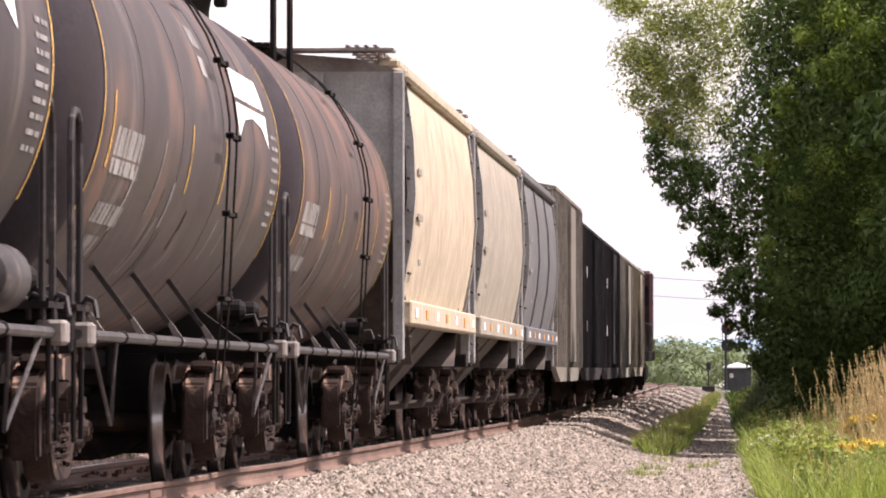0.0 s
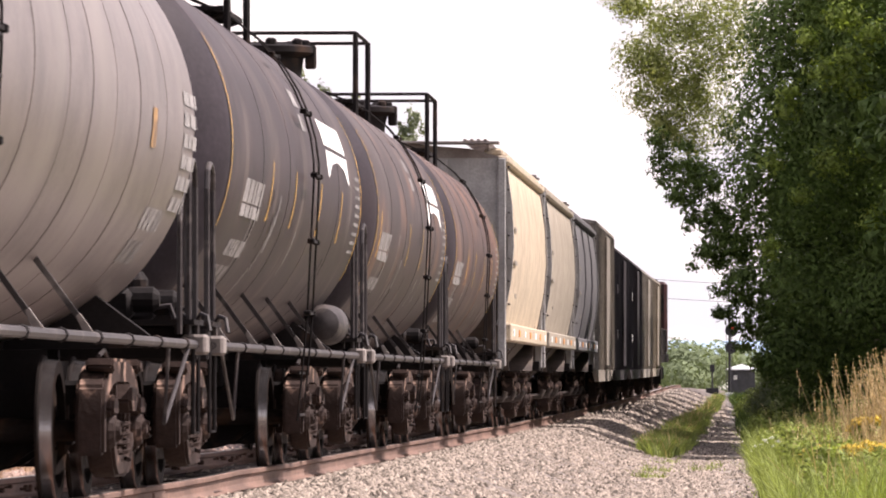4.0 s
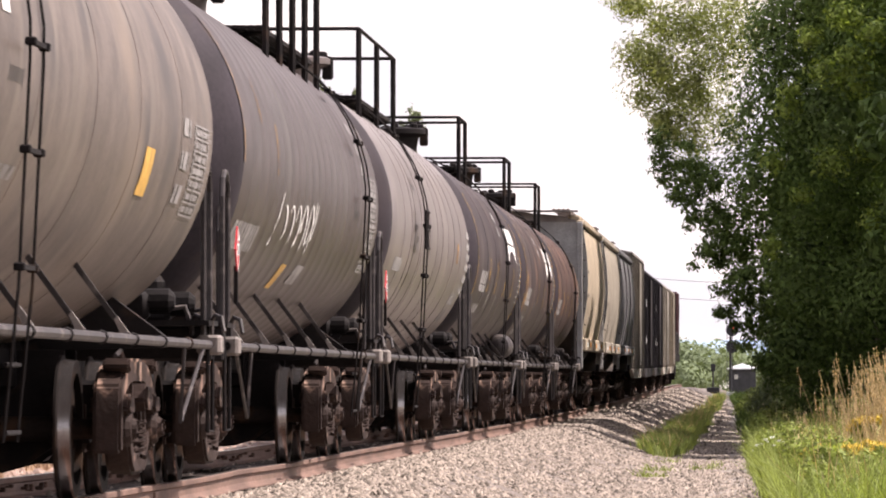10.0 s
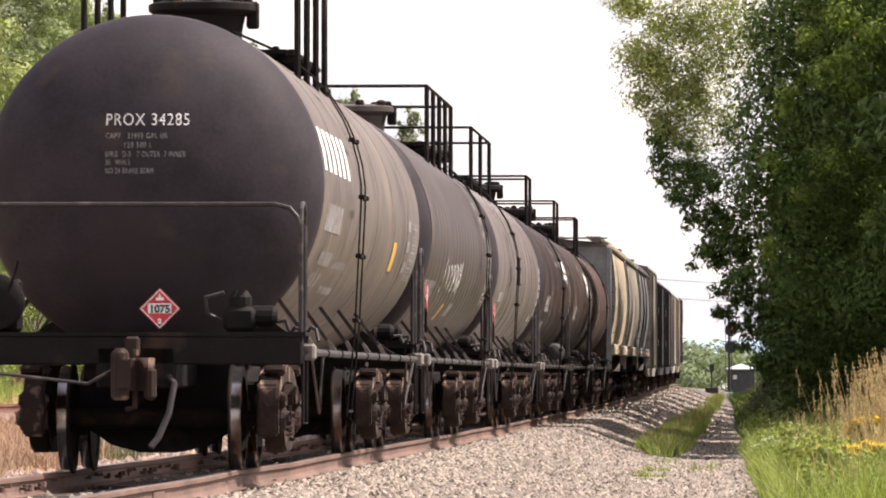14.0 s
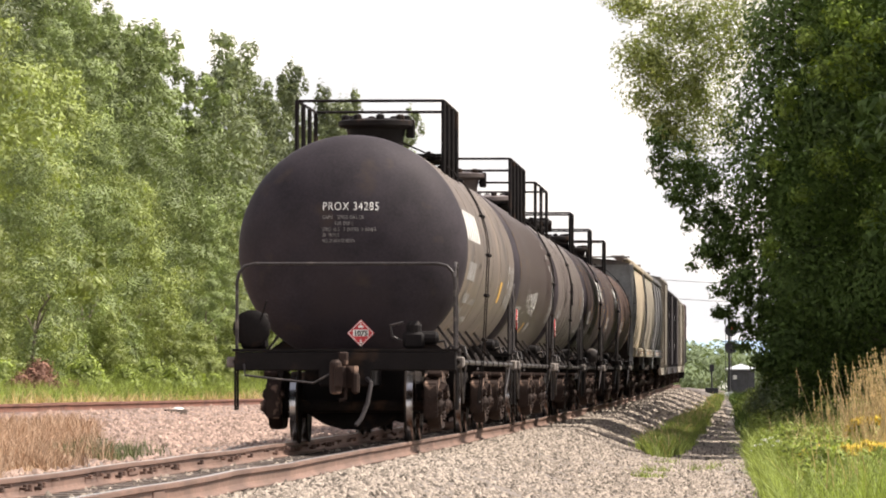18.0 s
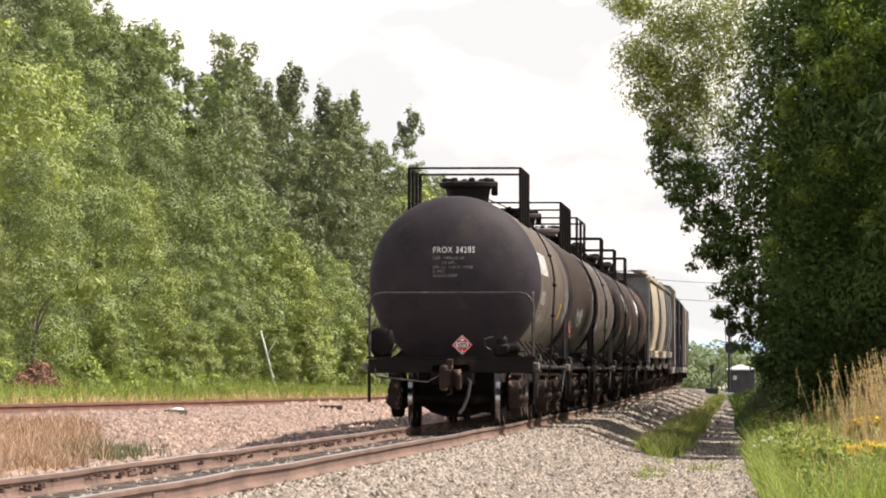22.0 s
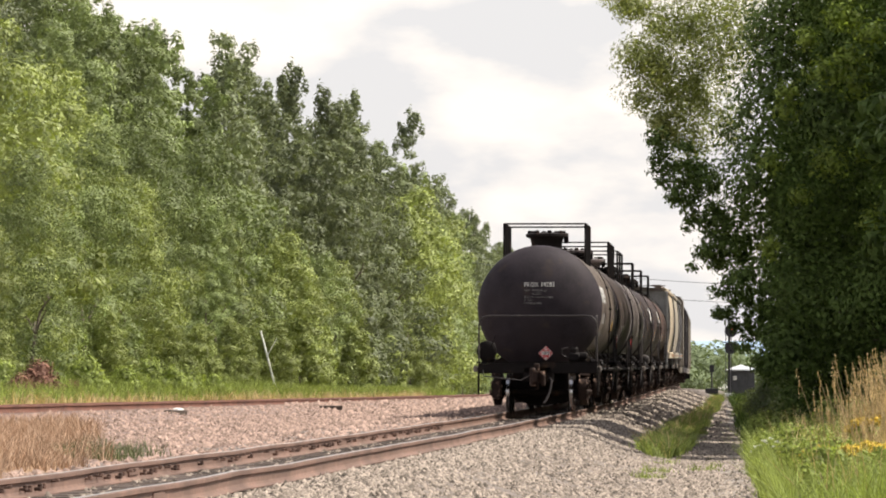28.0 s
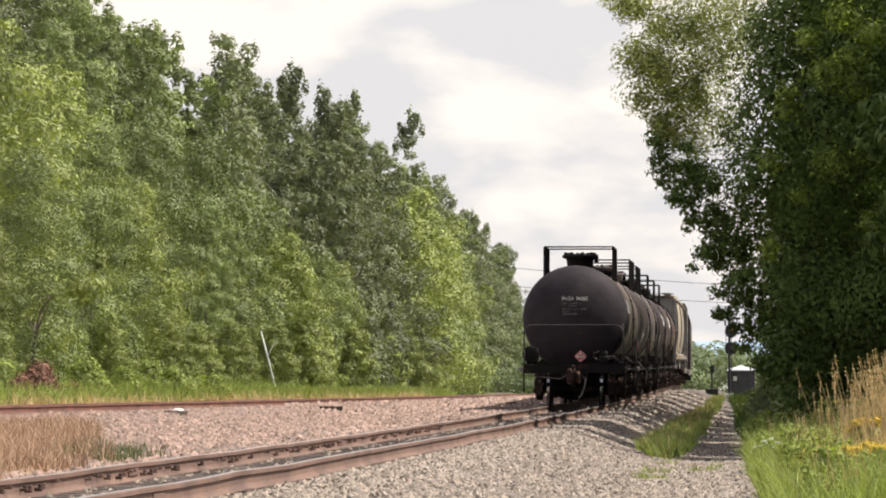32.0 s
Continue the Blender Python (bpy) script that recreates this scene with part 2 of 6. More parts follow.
M["anchor"] = mat("rusty anchor steel", (0.12, 0.072, 0.055), 0.85, rand=0.5, bump=0.3)
M["steel"] = mat("galvanised steel", (0.3, 0.31, 0.32), 0.5, 0.4)
M["hutwall"] = mat("grey hut wall", (0.06, 0.06, 0.068), 0.6)
M["hutroof"] = mat("pale metal roof", (0.62, 0.64, 0.66), 0.4, 0.2)
M["wire"] = mat("overhead wire", (0.12, 0.12, 0.13), 0.6)
lit = bpy.data.materials.new("lit red lens")
lit.use_nodes = True
lit.node_tree.nodes["Principled BSDF"].inputs["Base Color"].default_value = (0.5, 0.02, 0.02, 1)
lit.node_tree.nodes["Principled BSDF"].inputs["Emission Color"].default_value = (1.0, 0.06, 0.04, 1)
lit.node_tree.nodes["Principled BSDF"].inputs["Emission Strength"].default_value = 1.2
M["lens"] = lit


# ---- building helpers ----
def part(name, bm, material, parent=None, label="", smooth=False):
    """Links a bmesh (or a finished mesh) as one mesh object, under a thing or a part."""
    if isinstance(bm, bmesh.types.BMesh):
        me = bpy.data.meshes.new(name)
        bmesh.ops.recalc_face_normals(bm, faces=bm.faces[:])
        bm.to_mesh(me)
        bm.free()
    else:
        me = bm
    if not me.materials:
        for m in (material if isinstance(material, (list, tuple)) else [material]):
            me.materials.append(m)
    if smooth:
        me.polygons.foreach_set("use_smooth", [True] * len(me.polygons))
        me.set_sharp_from_angle(angle=radians(40))
    ob = new(name, me)
    ob.parent = parent
    if label:
        ob["label"] = label
    return ob


def thing(name, label, category, group="", kind="", m=None):
    ob = new(name)
    ob.empty_display_size = 0.2
    tagged(ob, label, category, group, kind)
    if m is not None:
        ob.matrix_world = m
    return ob


def mesh_of(name, verts, faces):
    me = bpy.data.meshes.new(name)
    me.from_pydata([tuple(v) for v in verts], [], faces)
    me.update()
    return me


def box(bm, x0, x1, y0, y1, z0, z1, bevel=0.0):
    vs = [bm.verts.new((x, y, z)) for x in (x0, x1) for y in (y0, y1) for z in (z0, z1)]
    fs = [bm.faces.new([vs[i] for i in f]) for f in ((0, 1, 3, 2), (4, 6, 7, 5), (0, 4, 5, 1), (2, 3, 7, 6), (0, 2, 6, 4), (1, 5, 7, 3))]
    if bevel:
        edges = list({e for f in fs for e in f.edges})
        bmesh.ops.bevel(bm, geom=edges, offset=bevel, segments=1, affect="EDGES")
    return bm


def tube(bm, pts, r, seg=6, closed=False):
    """A round bar through the points."""
    pts = [Vector(p) for p in pts]
    rings = []
    for i, p in enumerate(pts):
        d = (pts[min(i + 1, len(pts) - 1)] - pts[max(i - 1, 0)]).normalized()
        a = d.orthogonal().normalized() if not rings else (last - d * last.dot(d)).normalized()
        last = a
        b = d.cross(a)
        rings.append([bm.verts.new(p + (a * math.cos(k * 2 * math.pi / seg) + b * math.sin(k * 2 * math.pi / seg)) * r) for k in range(seg)])
    for q, w in zip(rings, rings[1:]):
        for k in range(seg):
            bm.faces.new((q[k], q[(k + 1) % seg], w[(k + 1) % seg], w[k]))
    bm.faces.new(rings[0][::-1])
    bm.faces.new(rings[-1])
    return bm


def lathe(bm, profile, axis="y", seg=32, at=(0, 0, 0), cap=True):
    """A turned body; profile: (radius, place along the axis)."""
    rings = []
    for r, h in profile:
        ring = []
        for k in range(seg):
            c, s = r * math.cos(2 * math.pi * k / seg), r * math.sin(2 * math.pi * k / seg)
            p = {"y": (c, h, s), "z": (c, s, h), "x": (h, c, s)}[axis]
            ring.append(bm.verts.new((p[0] + at[0], p[1] + at[1], p[2] + at[2])))
        rings.append(ring)
    for q, w in zip(rings, rings[1:]):
        for k in range(seg):
            bm.faces.new((q[k], q[(k + 1) % seg], w[(k + 1) % seg], w[k]))
    if cap:
        bm.faces.new(rings[0][::-1])
        bm.faces.new(rings[-1])
    return bm


def slab(bm, outline, x0, x1, plane="yz"):
    """A plate: an outline in a plane, given thickness from x0 to x1 across it."""
    def at(a, b, c):
        return {"yz": (c, a, b), "xz": (a, c, b), "xy": (a, b, c)}[plane]
    q = [bm.verts.new(at(a, b, x0)) for a, b in outline]
    w = [bm.verts.new(at(a, b, x1)) for a, b in outline]
    n = len(q)
    bm.faces.new(q[::-1])
    bm.faces.new(w)
    for k in range(n):
        bm.faces.new((q[k], q[(k + 1) % n], w[(k + 1) % n], w[k]))
    return bm


B = bmesh.new


# ---- the land ----
FAR_U, FAR_Z = -13.0, 0.12


def bump_at(x, y, s):
    return noise.noise((x * s, y * s, 3.1))


def land(u, s):
    """Height of the ground beside the track, over the long swell."""
    keys = [(-400, 1.0), (-60, 0.4), (-24, 0.15), (-16.5, -0.25), (-15.0, -0.08), (-11.4, -0.08), (-10.4, -0.3), (-8.2, -0.46), (-5.2, -0.42), (-3.6, -0.22), (-2.6, -0.15),
            (-1.5, -0.175), (1.35, -0.185), (1.75, -0.2), (2.8, -0.6), (3.5, -0.72), (4.2, -0.75), (5.6, -0.75), (6.6, -0.68), (9, -0.6), (60, -0.4), (400, 0.5)]
    for (a, p), (b, q) in zip(keys, keys[1:]):
        if u <= b:
            z = p + (q - p) * max(0, (u - a) / (b - a))
            break
    else:
        z = 0.5
    # the left shoulder is filled up only further down the line
    if -5.2 < u < -1.5:
        z -= 0.24 * (1 - min(1, max(0, (s - 106) / 24))) * math.sin(math.pi * (u + 5.2) / 3.7)
    k = 0.02 if abs(u) < 2 else 0.05
    return z + k * bump_at(u, s, 0.9) + (0.1 * bump_at(u, s, 0.13) if u > 6.5 or u < -17 else 0)


def base_z(u, s):
    """The long swell under the main track; the siding's side of the land lies level."""
    w = min(1, max(0, (-u - 3.5) / 6))
    w = w * w * (3 - 2 * w)
    return (1 - w) * rise(s) + w * (0.21 + 0.0004 * min(max(s, 0), 700))


def trail_edge(s):
    return 5.85 - 0.0062 * s + 0.25 * bump_at(s, 0, 0.11)


def ground_kind(u, s):
    n = bump_at(u * 1.4, s * 0.6, 0.5)
    if u < -15.6 + 0.5 * n:
        return 3
    if u < -10.2 + 0.8 * n:
        return 4 if u > -10.9 and u < 5.2 - 0.105 * s + 1.5 * n else 1
    if u < -4.4 + n:
        return 4 if u < 5.2 - 0.105 * s + 1.5 * n else 1
    if abs(u) < 0.98:
        return 5
    if u < 2.9 + 0.6 * n:
        return 0
    if u < trail_edge(s):
        return 2 if u > 3.6 + 0.5 * n else 0
    return 3


us = [-3000, -1200, -400, -150, -60, -40, -30, -24, -20] + [-18 + 0.4 * i for i in range(28)] + [-6.8 + 0.26 * i for i in range(68)] + [11, 12, 14, 18, 25, 40, 80, 160, 400, 1200, 3000]
ss = [-300, -80, -20, 10, 25] + [40 + 1.6 * i for i in range(170)] + [316, 330, 350, 370, 400, 430, 470, 510, 560, 620, 700, 850, 1100, 1500, 2200, 3000, 4200]
gv, gf, gm = [], [], []
for s in ss:
    for u in us:
        p = trk(min(s, 560), u)
        gv.append((p.x if abs(u) < 60 else u, s if abs(u) > 60 or s > 560 else p.y, base_z(u, s) + land(u, s)))
nu = len(us)
for i in range(len(ss) - 1):
    for j in range(nu - 1):
        gf.append((i * nu + j, i * nu + j + 1, (i + 1) * nu + j + 1, (i + 1) * nu + j))
        gm.append(ground_kind((us[j] + us[j + 1]) / 2, (ss[i] + ss[i + 1]) / 2))
me = mesh_of("ground", gv, gf)
for m in ("ballast", "ballast_pink", "soil", "turf", "dryturf", "crib"):
    me.materials.append(M[m])
me.polygons.foreach_set("material_index", gm)
me.polygons.foreach_set("use_smooth", [True] * len(gm))
tagged(new("ground", me), "stony railway ground with ballast, trail and meadow turf", "ground", kind="structure")


def ground_z(u, s):
    return base_z(u, s) + land(u, s)


# ---- rails ----
RAIL_SHAPE = [(-0.07, -0.172), (0.07, -0.172), (0.07, -0.16), (0.02, -0.142), (0.01, -0.12), (0.01, -0.055), (0.036, -0.04), (0.037, -0.008),
              (0.026, 0.0), (-0.026, 0.0), (-0.037, -0.008), (-0.036, -0.04), (-0.01, -0.055), (-0.01, -0.12), (-0.02, -0.142), (-0.07, -0.16)]


def rail(u0, z0, mats, label, wob):
    verts, faces, mi = [], [], []
    sl = [-40 + 3 * i for i in range(110)] + [300 + 12 * i for i in range(26)]
    n = len(RAIL_SHAPE)
    for s in sl:
        dx, dz = 0.012 * noise.noise((s * 0.13, u0, wob)), 0.014 * noise.noise((s * 0.17, u0, wob + 5))
        for a, b in RAIL_SHAPE:
            p = trk(s, u0 + a + dx, z0 + b + dz)
            verts.append((p.x, p.y, p.z - rise(s) + base_z(u0, s)))
    for i in range(len(sl) - 1):
        for k in range(n):
            faces.append((i * n + k, i * n + (k + 1) % n, (i + 1) * n + (k + 1) % n, (i + 1) * n + k))
            mi.append(1 if k in (8, 9) else 0)
    me = mesh_of("rail", verts, faces)
    me.materials.append(mats[0])
    me.materials.append(mats[1])
    me.polygons.foreach_set("material_index", mi)
    ob = new("rail", me)
    return tagged(ob, label, "rail", "rails")


RAILS = [rail(-0.755, 0, (M["rail"], M["railtop"]), "long steel rail with a bright worn head on the main track", 1),
         rail(0.755, 0, (M["rail"], M["railtop"]), "long steel rail with a bright worn head on the main track", 2),
         rail(FAR_U - 0.755, FAR_Z, (M["railfar"], M["railfar"]), "red rusty rail of the siding behind the ballast", 3),
         rail(FAR_U + 0.755, FAR_Z, (M["railfar"], M["railfar"]), "red rusty rail of the siding behind the ballast", 4)]


# ---- running gear of the cars ----
def wheelset(parent, y, name="wheelset"):
    ob = new(name)
    ob.parent = parent
    ob.location = (0, y, 0.457)
    part("axle", lathe(B(), [(0.07, -1.06), (0.07, -0.8), (0.085, -0.7), (0.085, 0.7), (0.07, 0.8), (0.07, 1.06)], "x", 10), M["wheel"], ob)
    for sgn in (-1, 1):
        p = [(0.09, 0.06), (0.13, 0.05), (0.13, 0.0), (0.37, -0.02), (0.37, -0.03), (0.488, -0.03), (0.488, -0.012), (0.462, 0.0), (0.455, 0.078), (0.37, 0.078), (0.37, 0.03), (0.13, 0.06)]
        w = lathe(B(), [(r, sgn * (0.72 + h)) for r, h in p], "x", 28, cap=False)
        w.faces.ensure_lookup_table()
        me = bpy.data.meshes.new("wheel")
        w.normal_update()
        for f in w.faces:
            f.material_index = 1 if all(0.45 < v.co.yz.length < 0.47 for v in f.verts) else 0
        bmesh.ops.recalc_face_normals(w, faces=w.faces[:])
        w.to_mesh(me)
        w.free()
        me.materials.append(M["wheel"])
        me.materials.append(M["tread"])
        part("wheel", me, None, ob, smooth=True)
    return ob


def coil(bm, x, y, z0, z1, r, turns=4, wire=0.022):
    pts = []
    for i in range(turns * 10 + 1):
        a = i * math.pi / 5
        pts.append((x + r * math.cos(a), y + r * math.sin(a), z0 + (z1 - z0) * i / (turns * 10)))
    return tube(bm, pts, wire, 5)


def beam(bm, pts, h, x0, x1, bevel=0.022):
    """A cast member: a band of height h along the points (y, z), from x0 to x1 across."""
    up, down = [], []
    for i, (y, z) in enumerate(pts):
        a, b = pts[max(i - 1, 0)], pts[min(i + 1, len(pts) - 1)]
        d = math.hypot(b[0] - a[0], b[1] - a[1])
        ny, nz = -(b[1] - a[1]) / d * h / 2, (b[0] - a[0]) / d * h / 2
        up.append((y + ny, z + nz))
        down.append((y - ny, z - nz))
    n0 = set(bm.edges)
    slab(bm, up + down[::-1], min(x0, x1), max(x0, x1))
    bmesh.ops.bevel(bm, geom=[e for e in bm.edges if e not in n0], offset=bevel, segments=2, affect="EDGES")
    return bm


def truck(parent, y):
    """A cast steel freight truck with its side frames, springs and bolster."""
    ob = new("truck")
    ob.parent = parent
    ob.location = (0, y, 0)
    for sgn in (-1, 1):
        x0, x1 = sgn * 0.93, sgn * 1.12
        bm = B()
        beam(bm, [(-1.1, 0.3), (-1.12, 0.52), (-1.06, 0.7), (-0.86, 0.79), (-0.62, 0.79), (-0.4, 0.86), (0.4, 0.86), (0.62, 0.79), (0.86, 0.79), (1.06, 0.7), (1.12, 0.52), (1.1, 0.3)], 0.13, x0, x1)
        beam(bm, [(-0.66, 0.42), (-0.46, 0.25), (-0.34, 0.21), (0.34, 0.21), (0.46, 0.25), (0.66, 0.42)], 0.12, sgn * 0.95, sgn * 1.13)
        for q in (-1, 1):
            beam(bm, [(q * 0.3, 0.24), (q * 0.29, 0.82)], 0.1, sgn * 0.94, sgn * 1.11)
            beam(bm, [(q * 0.68, 0.32), (q * 0.66, 0.56), (q * 0.7, 0.76)], 0.1, sgn * 0.95, sgn * 1.1)
        part("side_frame", bm, M["frame_rust"], ob, "rust-brown cast side frame", smooth=True)
        for k, yy in enumerate((-0.16, 0.0, 0.16)):
            part("spring", coil(B(), sgn * (1.06 if k != 1 else 1.1), yy, 0.26, 0.5, 0.062, 4, 0.017), M["frame_rust"], ob, "rusty coil spring")
        for yy in (-0.889, 0.889):
            # bearing adapter with its crown, and the round end cap
            bm = beam(B(), [(yy - 0.15, 0.56), (yy - 0.1, 0.64), (yy + 0.1, 0.64), (yy + 0.15, 0.56)], 0.1, sgn * 0.9, sgn * 1.17)
            part("bearing_adapter", bm, M["frame_rust"], ob, smooth=True)
            bm = lathe(B(), [(0.02, sgn * 1.2), (0.06, sgn * 1.2), (0.075, sgn * 1.17), (0.1, sgn * 1.165), (0.125, sgn * 1.13), (0.125, sgn * 0.92)], "x", 14, at=(0, yy, 0.457))
            for a in range(3):
                c, s = 0.045 * math.cos(a * 2.094), 0.045 * math.sin(a * 2.094)
                box(bm, min(sgn * 1.195, sgn * 1.215), max(sgn * 1.195, sgn * 1.215), yy + c - 0.014, yy + c + 0.014, 0.457 + s - 0.014, 0.457 + s + 0.014)
            part("bearing", bm, M["frame_rust"], ob)
            bm = beam(B(), [(yy - 0.1, 0.9), (yy - 0.02, 0.86), (yy + 0.1, 0.86)], 0.07, sgn * 0.98, sgn * 1.16, 0.015)
            part("lug", bm, M["frame_rust"], ob, smooth=True)
        bm = beam(B(), [(-0.17, 0.6), (-0.12, 0.68), (0.12, 0.68), (0.17, 0.6)], 0.16, sgn * 0.92, sgn * 1.2)
        part("bolster_end", bm, M["frame_rust"], ob, smooth=True)
        bm = tube(B(), [(sgn * 1.02, -0.55, 0.94), (sgn * 1.0, 0.0, 0.98), (sgn * 0.95, 0.7, 0.92)], 0.016, 6)
        part("brake_rod", bm, M["pipe"], ob)
    bm = box(B(), -0.95, 0.95, -0.2, 0.2, 0.53, 0.78, 0.03)
    box(bm, -0.4, 0.4, -0.22, 0.22, 0.6, 0.86, 0.02)
    part("bolster", bm, M["under"], ob)
    for yy in (-0.36, 0.36):
        bm = slab(B(), [(-0.68, 0.4), (-0.42, 0.22), (-0.16, 0.15), (0.16, 0.15), (0.42, 0.22), (0.68, 0.4), (0.66, 0.98), (-0.66, 0.98)], yy - 0.02, yy + 0.02, "xz")
        part("transom", bm, M["under"], ob)
    for q in (-1, 1):
        part("brake_beam", box(B(), -0.85, 0.85, min(q * 0.42, q * 0.52), max(q * 0.42, q * 0.52), 0.36, 0.48, 0.01), M["under"], ob)
        for sgn in (-1, 1):
            bm = slab(B(), [(q * 0.4, 0.3), (q * 0.47, 0.3), (q * 0.43, 0.46), (q * 0.47, 0.62), (q * 0.4, 0.62)], sgn * 0.76 - 0.05, sgn * 0.76 + 0.05)
            part("brake_shoe", bm, M["frame_rust"], ob)
    return ob


def coupler(parent, y, d):
    """A knuckle coupler with its air hose; d: -1 at the rear end, 1 at the front."""
    ob = new("coupler")
    ob.parent = parent
    ob.location = (0, y, 0)
    part("shank", box(B(), -0.08, 0.08, min(0, d * 0.24), max(0, d * 0.24), 0.76, 0.94, 0.02), M["frame_rust"], ob)
    bm = slab(B(), [(-0.12, d * 0.18), (-0.15, d * 0.32), (-0.02, d * 0.3), (0.03, d * 0.26), (0.14, d * 0.36), (0.19, d * 0.3), (0.12, d * 0.18)], 0.7, 0.98, "xy")
    part("coupler_head", bm, M["frame_rust"], ob, "rusty cast coupler head")
    bm = lathe(B(), [(0.05, 0.62), (0.075, 0.64), (0.08, 0.7), (0.08, 0.98), (0.075, 1.02), (0.04, 1.06)], "z", 12, at=(-0.1, d * 0.34, 0))
    slab(bm, [(-0.14, d * 0.34), (-0.1, d * 0.46), (0.0, d * 0.47), (-0.02, d * 0.38)], 0.72, 0.96, "xy")
    part("knuckle", bm, M["frame_rust"], ob, "rusty cast knuckle")
    part("lock_block", box(B(), -0.07, 0.05, min(d * 0.12, d * 0.26), max(d * 0.12, d * 0.26), 0.98, 1.16, 0.02), M["frame_rust"], ob)
    part("guard_arm", box(B(), 0.1, 0.2, min(d * 0.2, d * 0.36), max(d * 0.2, d * 0.36), 0.62, 0.9, 0.03), M["frame_rust"], ob)
    part("lock_lift", tube(B(), [(0.02, d * 0.24, 0.7), (0.02, d * 0.28, 0.56), (-0.06, d * 0.28, 0.54)], 0.025), M["frame_rust"], ob)
    bm = tube(B(), [(0.28, 0, 0.82), (0.34, d * 0.12, 0.76), (0.3, d * 0.22, 0.5), (0.22, d * 0.3, 0.3), (0.16, d * 0.34, 0.22)], 0.028, 8)
    part("air_hose", bm, M["pipe"], ob, "grey rubber hose")
    part("uncoupling_lever", tube(B(), [(-1.3, 0, 1.0), (-1.28, d * 0.08, 0.86), (-0.4, d * 0.1, 0.76), (0, d * 0.14, 0.98)], 0.016), M["pipe"], ob)
    return ob


CARS = []


def gear(car, half, centres):
    """Trucks, wheelsets and couplers under a car; half: from its middle to a striker."""
    ws = []
    for y in (-centres / 2, centres / 2):
        truck(car, y)
        for k in (-0.889, 0.889):
            ws.append(wheelset(car, y + k))
    coupler(car, -half, -1)
    coupler(car, half, 1)
    return ws


# ---- tank cars ----
TR, TZ = 1.5, 2.5


def on_shell(y, z, lift=0.006, side=1):
    """A point on the tank's side at the height z."""
    a = math.asin(max(-1, min(1, (z - TZ) / TR)))
    r = TR + lift
    return (side * r * math.cos(a), y, TZ + r * math.sin(a))


def mark(parent, name, y0, y1, z0, z1, material, slant=0.0, label="", lift=0.006):
    """Paint on the curved side of the tank, a few millimetres proud."""
    n = max(2, int((z1 - z0) / 0.12) + 1)
    verts, faces = [], []
    for i in range(n + 1):
        z = z0 + (z1 - z0) * i / n
        sh = slant * i / n
        verts += [on_shell(y0 + sh, z, lift), on_shell(y1 + sh, z, lift)]
    for i in range(n):
        faces.append((2 * i, 2 * i + 1, 2 * i + 3, 2 * i + 2))
    return part(name, mesh_of(name, verts, faces), material, parent, label)


def bars(parent, name, y0, z1, rows, material, h=0.11, gap=0.07, seed=1, label=""):
    """Lines of writing too small to read, as plain bars; rows: lengths in metres."""
    rnd = random.Random(seed)
    verts, faces = [], []
    for i, w in enumerate(rows):
        zt = z1 - i * (h + gap)
        y = y0
        while y < y0 + w:
            ww = min(rnd.uniform(0.1, 0.4), y0 + w - y)
            k = len(verts)
            verts += [on_shell(y, zt - h), on_shell(y + ww, zt - h), on_shell(y + ww, zt), on_shell(y, zt)]
            faces.append((k, k + 1, k + 2, k + 3))
            y += ww + rnd.uniform(0.04, 0.09)
    return tagged(part(name, mesh_of(name, verts, faces), material, parent, label), kind="stuff")


def data_grid(parent, y0, y1, z0, z1, n):
    """A stencilled table: thin ruled lines and rows too small to read."""
    for i in range(n + 1):
        z = z0 + (z1 - z0) * i / n
        mark(parent, "ruled_line", y0, y1, z - 0.006, z + 0.006, M["whitedim"])
    for y in (y0, (y0 + y1) / 2, y1):
        mark(parent, "ruled_line", y - 0.025, y + 0.025, z0, z1, M["whitedim"])
    bars(parent, "data_bar", y0 + 0.08, z1 - 0.3 * (z1 - z0) / n, [y1 - y0 - 0.2] * n, M["whitedim"], 0.45 * (z1 - z0) / n, 0.55 * (z1 - z0) / n, seed=n)


def stroke(parent, pts, w):
    """One chalk stroke along points (y, z) on the tank's side."""
    verts, faces = [], []
    for i, (y, z) in enumerate(pts):
        verts += [on_shell(y - w, z), on_shell(y + w, z + w * 0.5)]
        if i:
            faces.append((2 * i - 2, 2 * i - 1, 2 * i + 1, 2 * i))
    return part("chalk_scrawl", mesh_of("chalk_scrawl", verts, faces), M["white"], parent, "white chalk scrawl")


def islands(me):
    """The separate letters of a line of writing, each as a mesh of its own."""
    bm = B()
    bm.from_mesh(me)
    left = set(bm.verts)
    out = []
    while left:
        group, todo = set(), [left.pop()]
        while todo:
            v = todo.pop()
            group.add(v)
            for e in v.link_edges:
                w = e.other_vert(v)
                if w in left:
                    left.discard(w)
                    todo.append(w)
        order = sorted(group, key=lambda v: v.index)
        num = {v: i for i, v in enumerate(order)}
        faces = [tuple(num[v] for v in f.verts) for f in bm.faces if f.verts[0] in group]
        out.append((min(v.co.x for v in order), mesh_of("letter", [tuple(v.co) for v in order], faces)))
    bm.free()
    return [m for x, m in sorted(out, key=lambda p: p[0])]


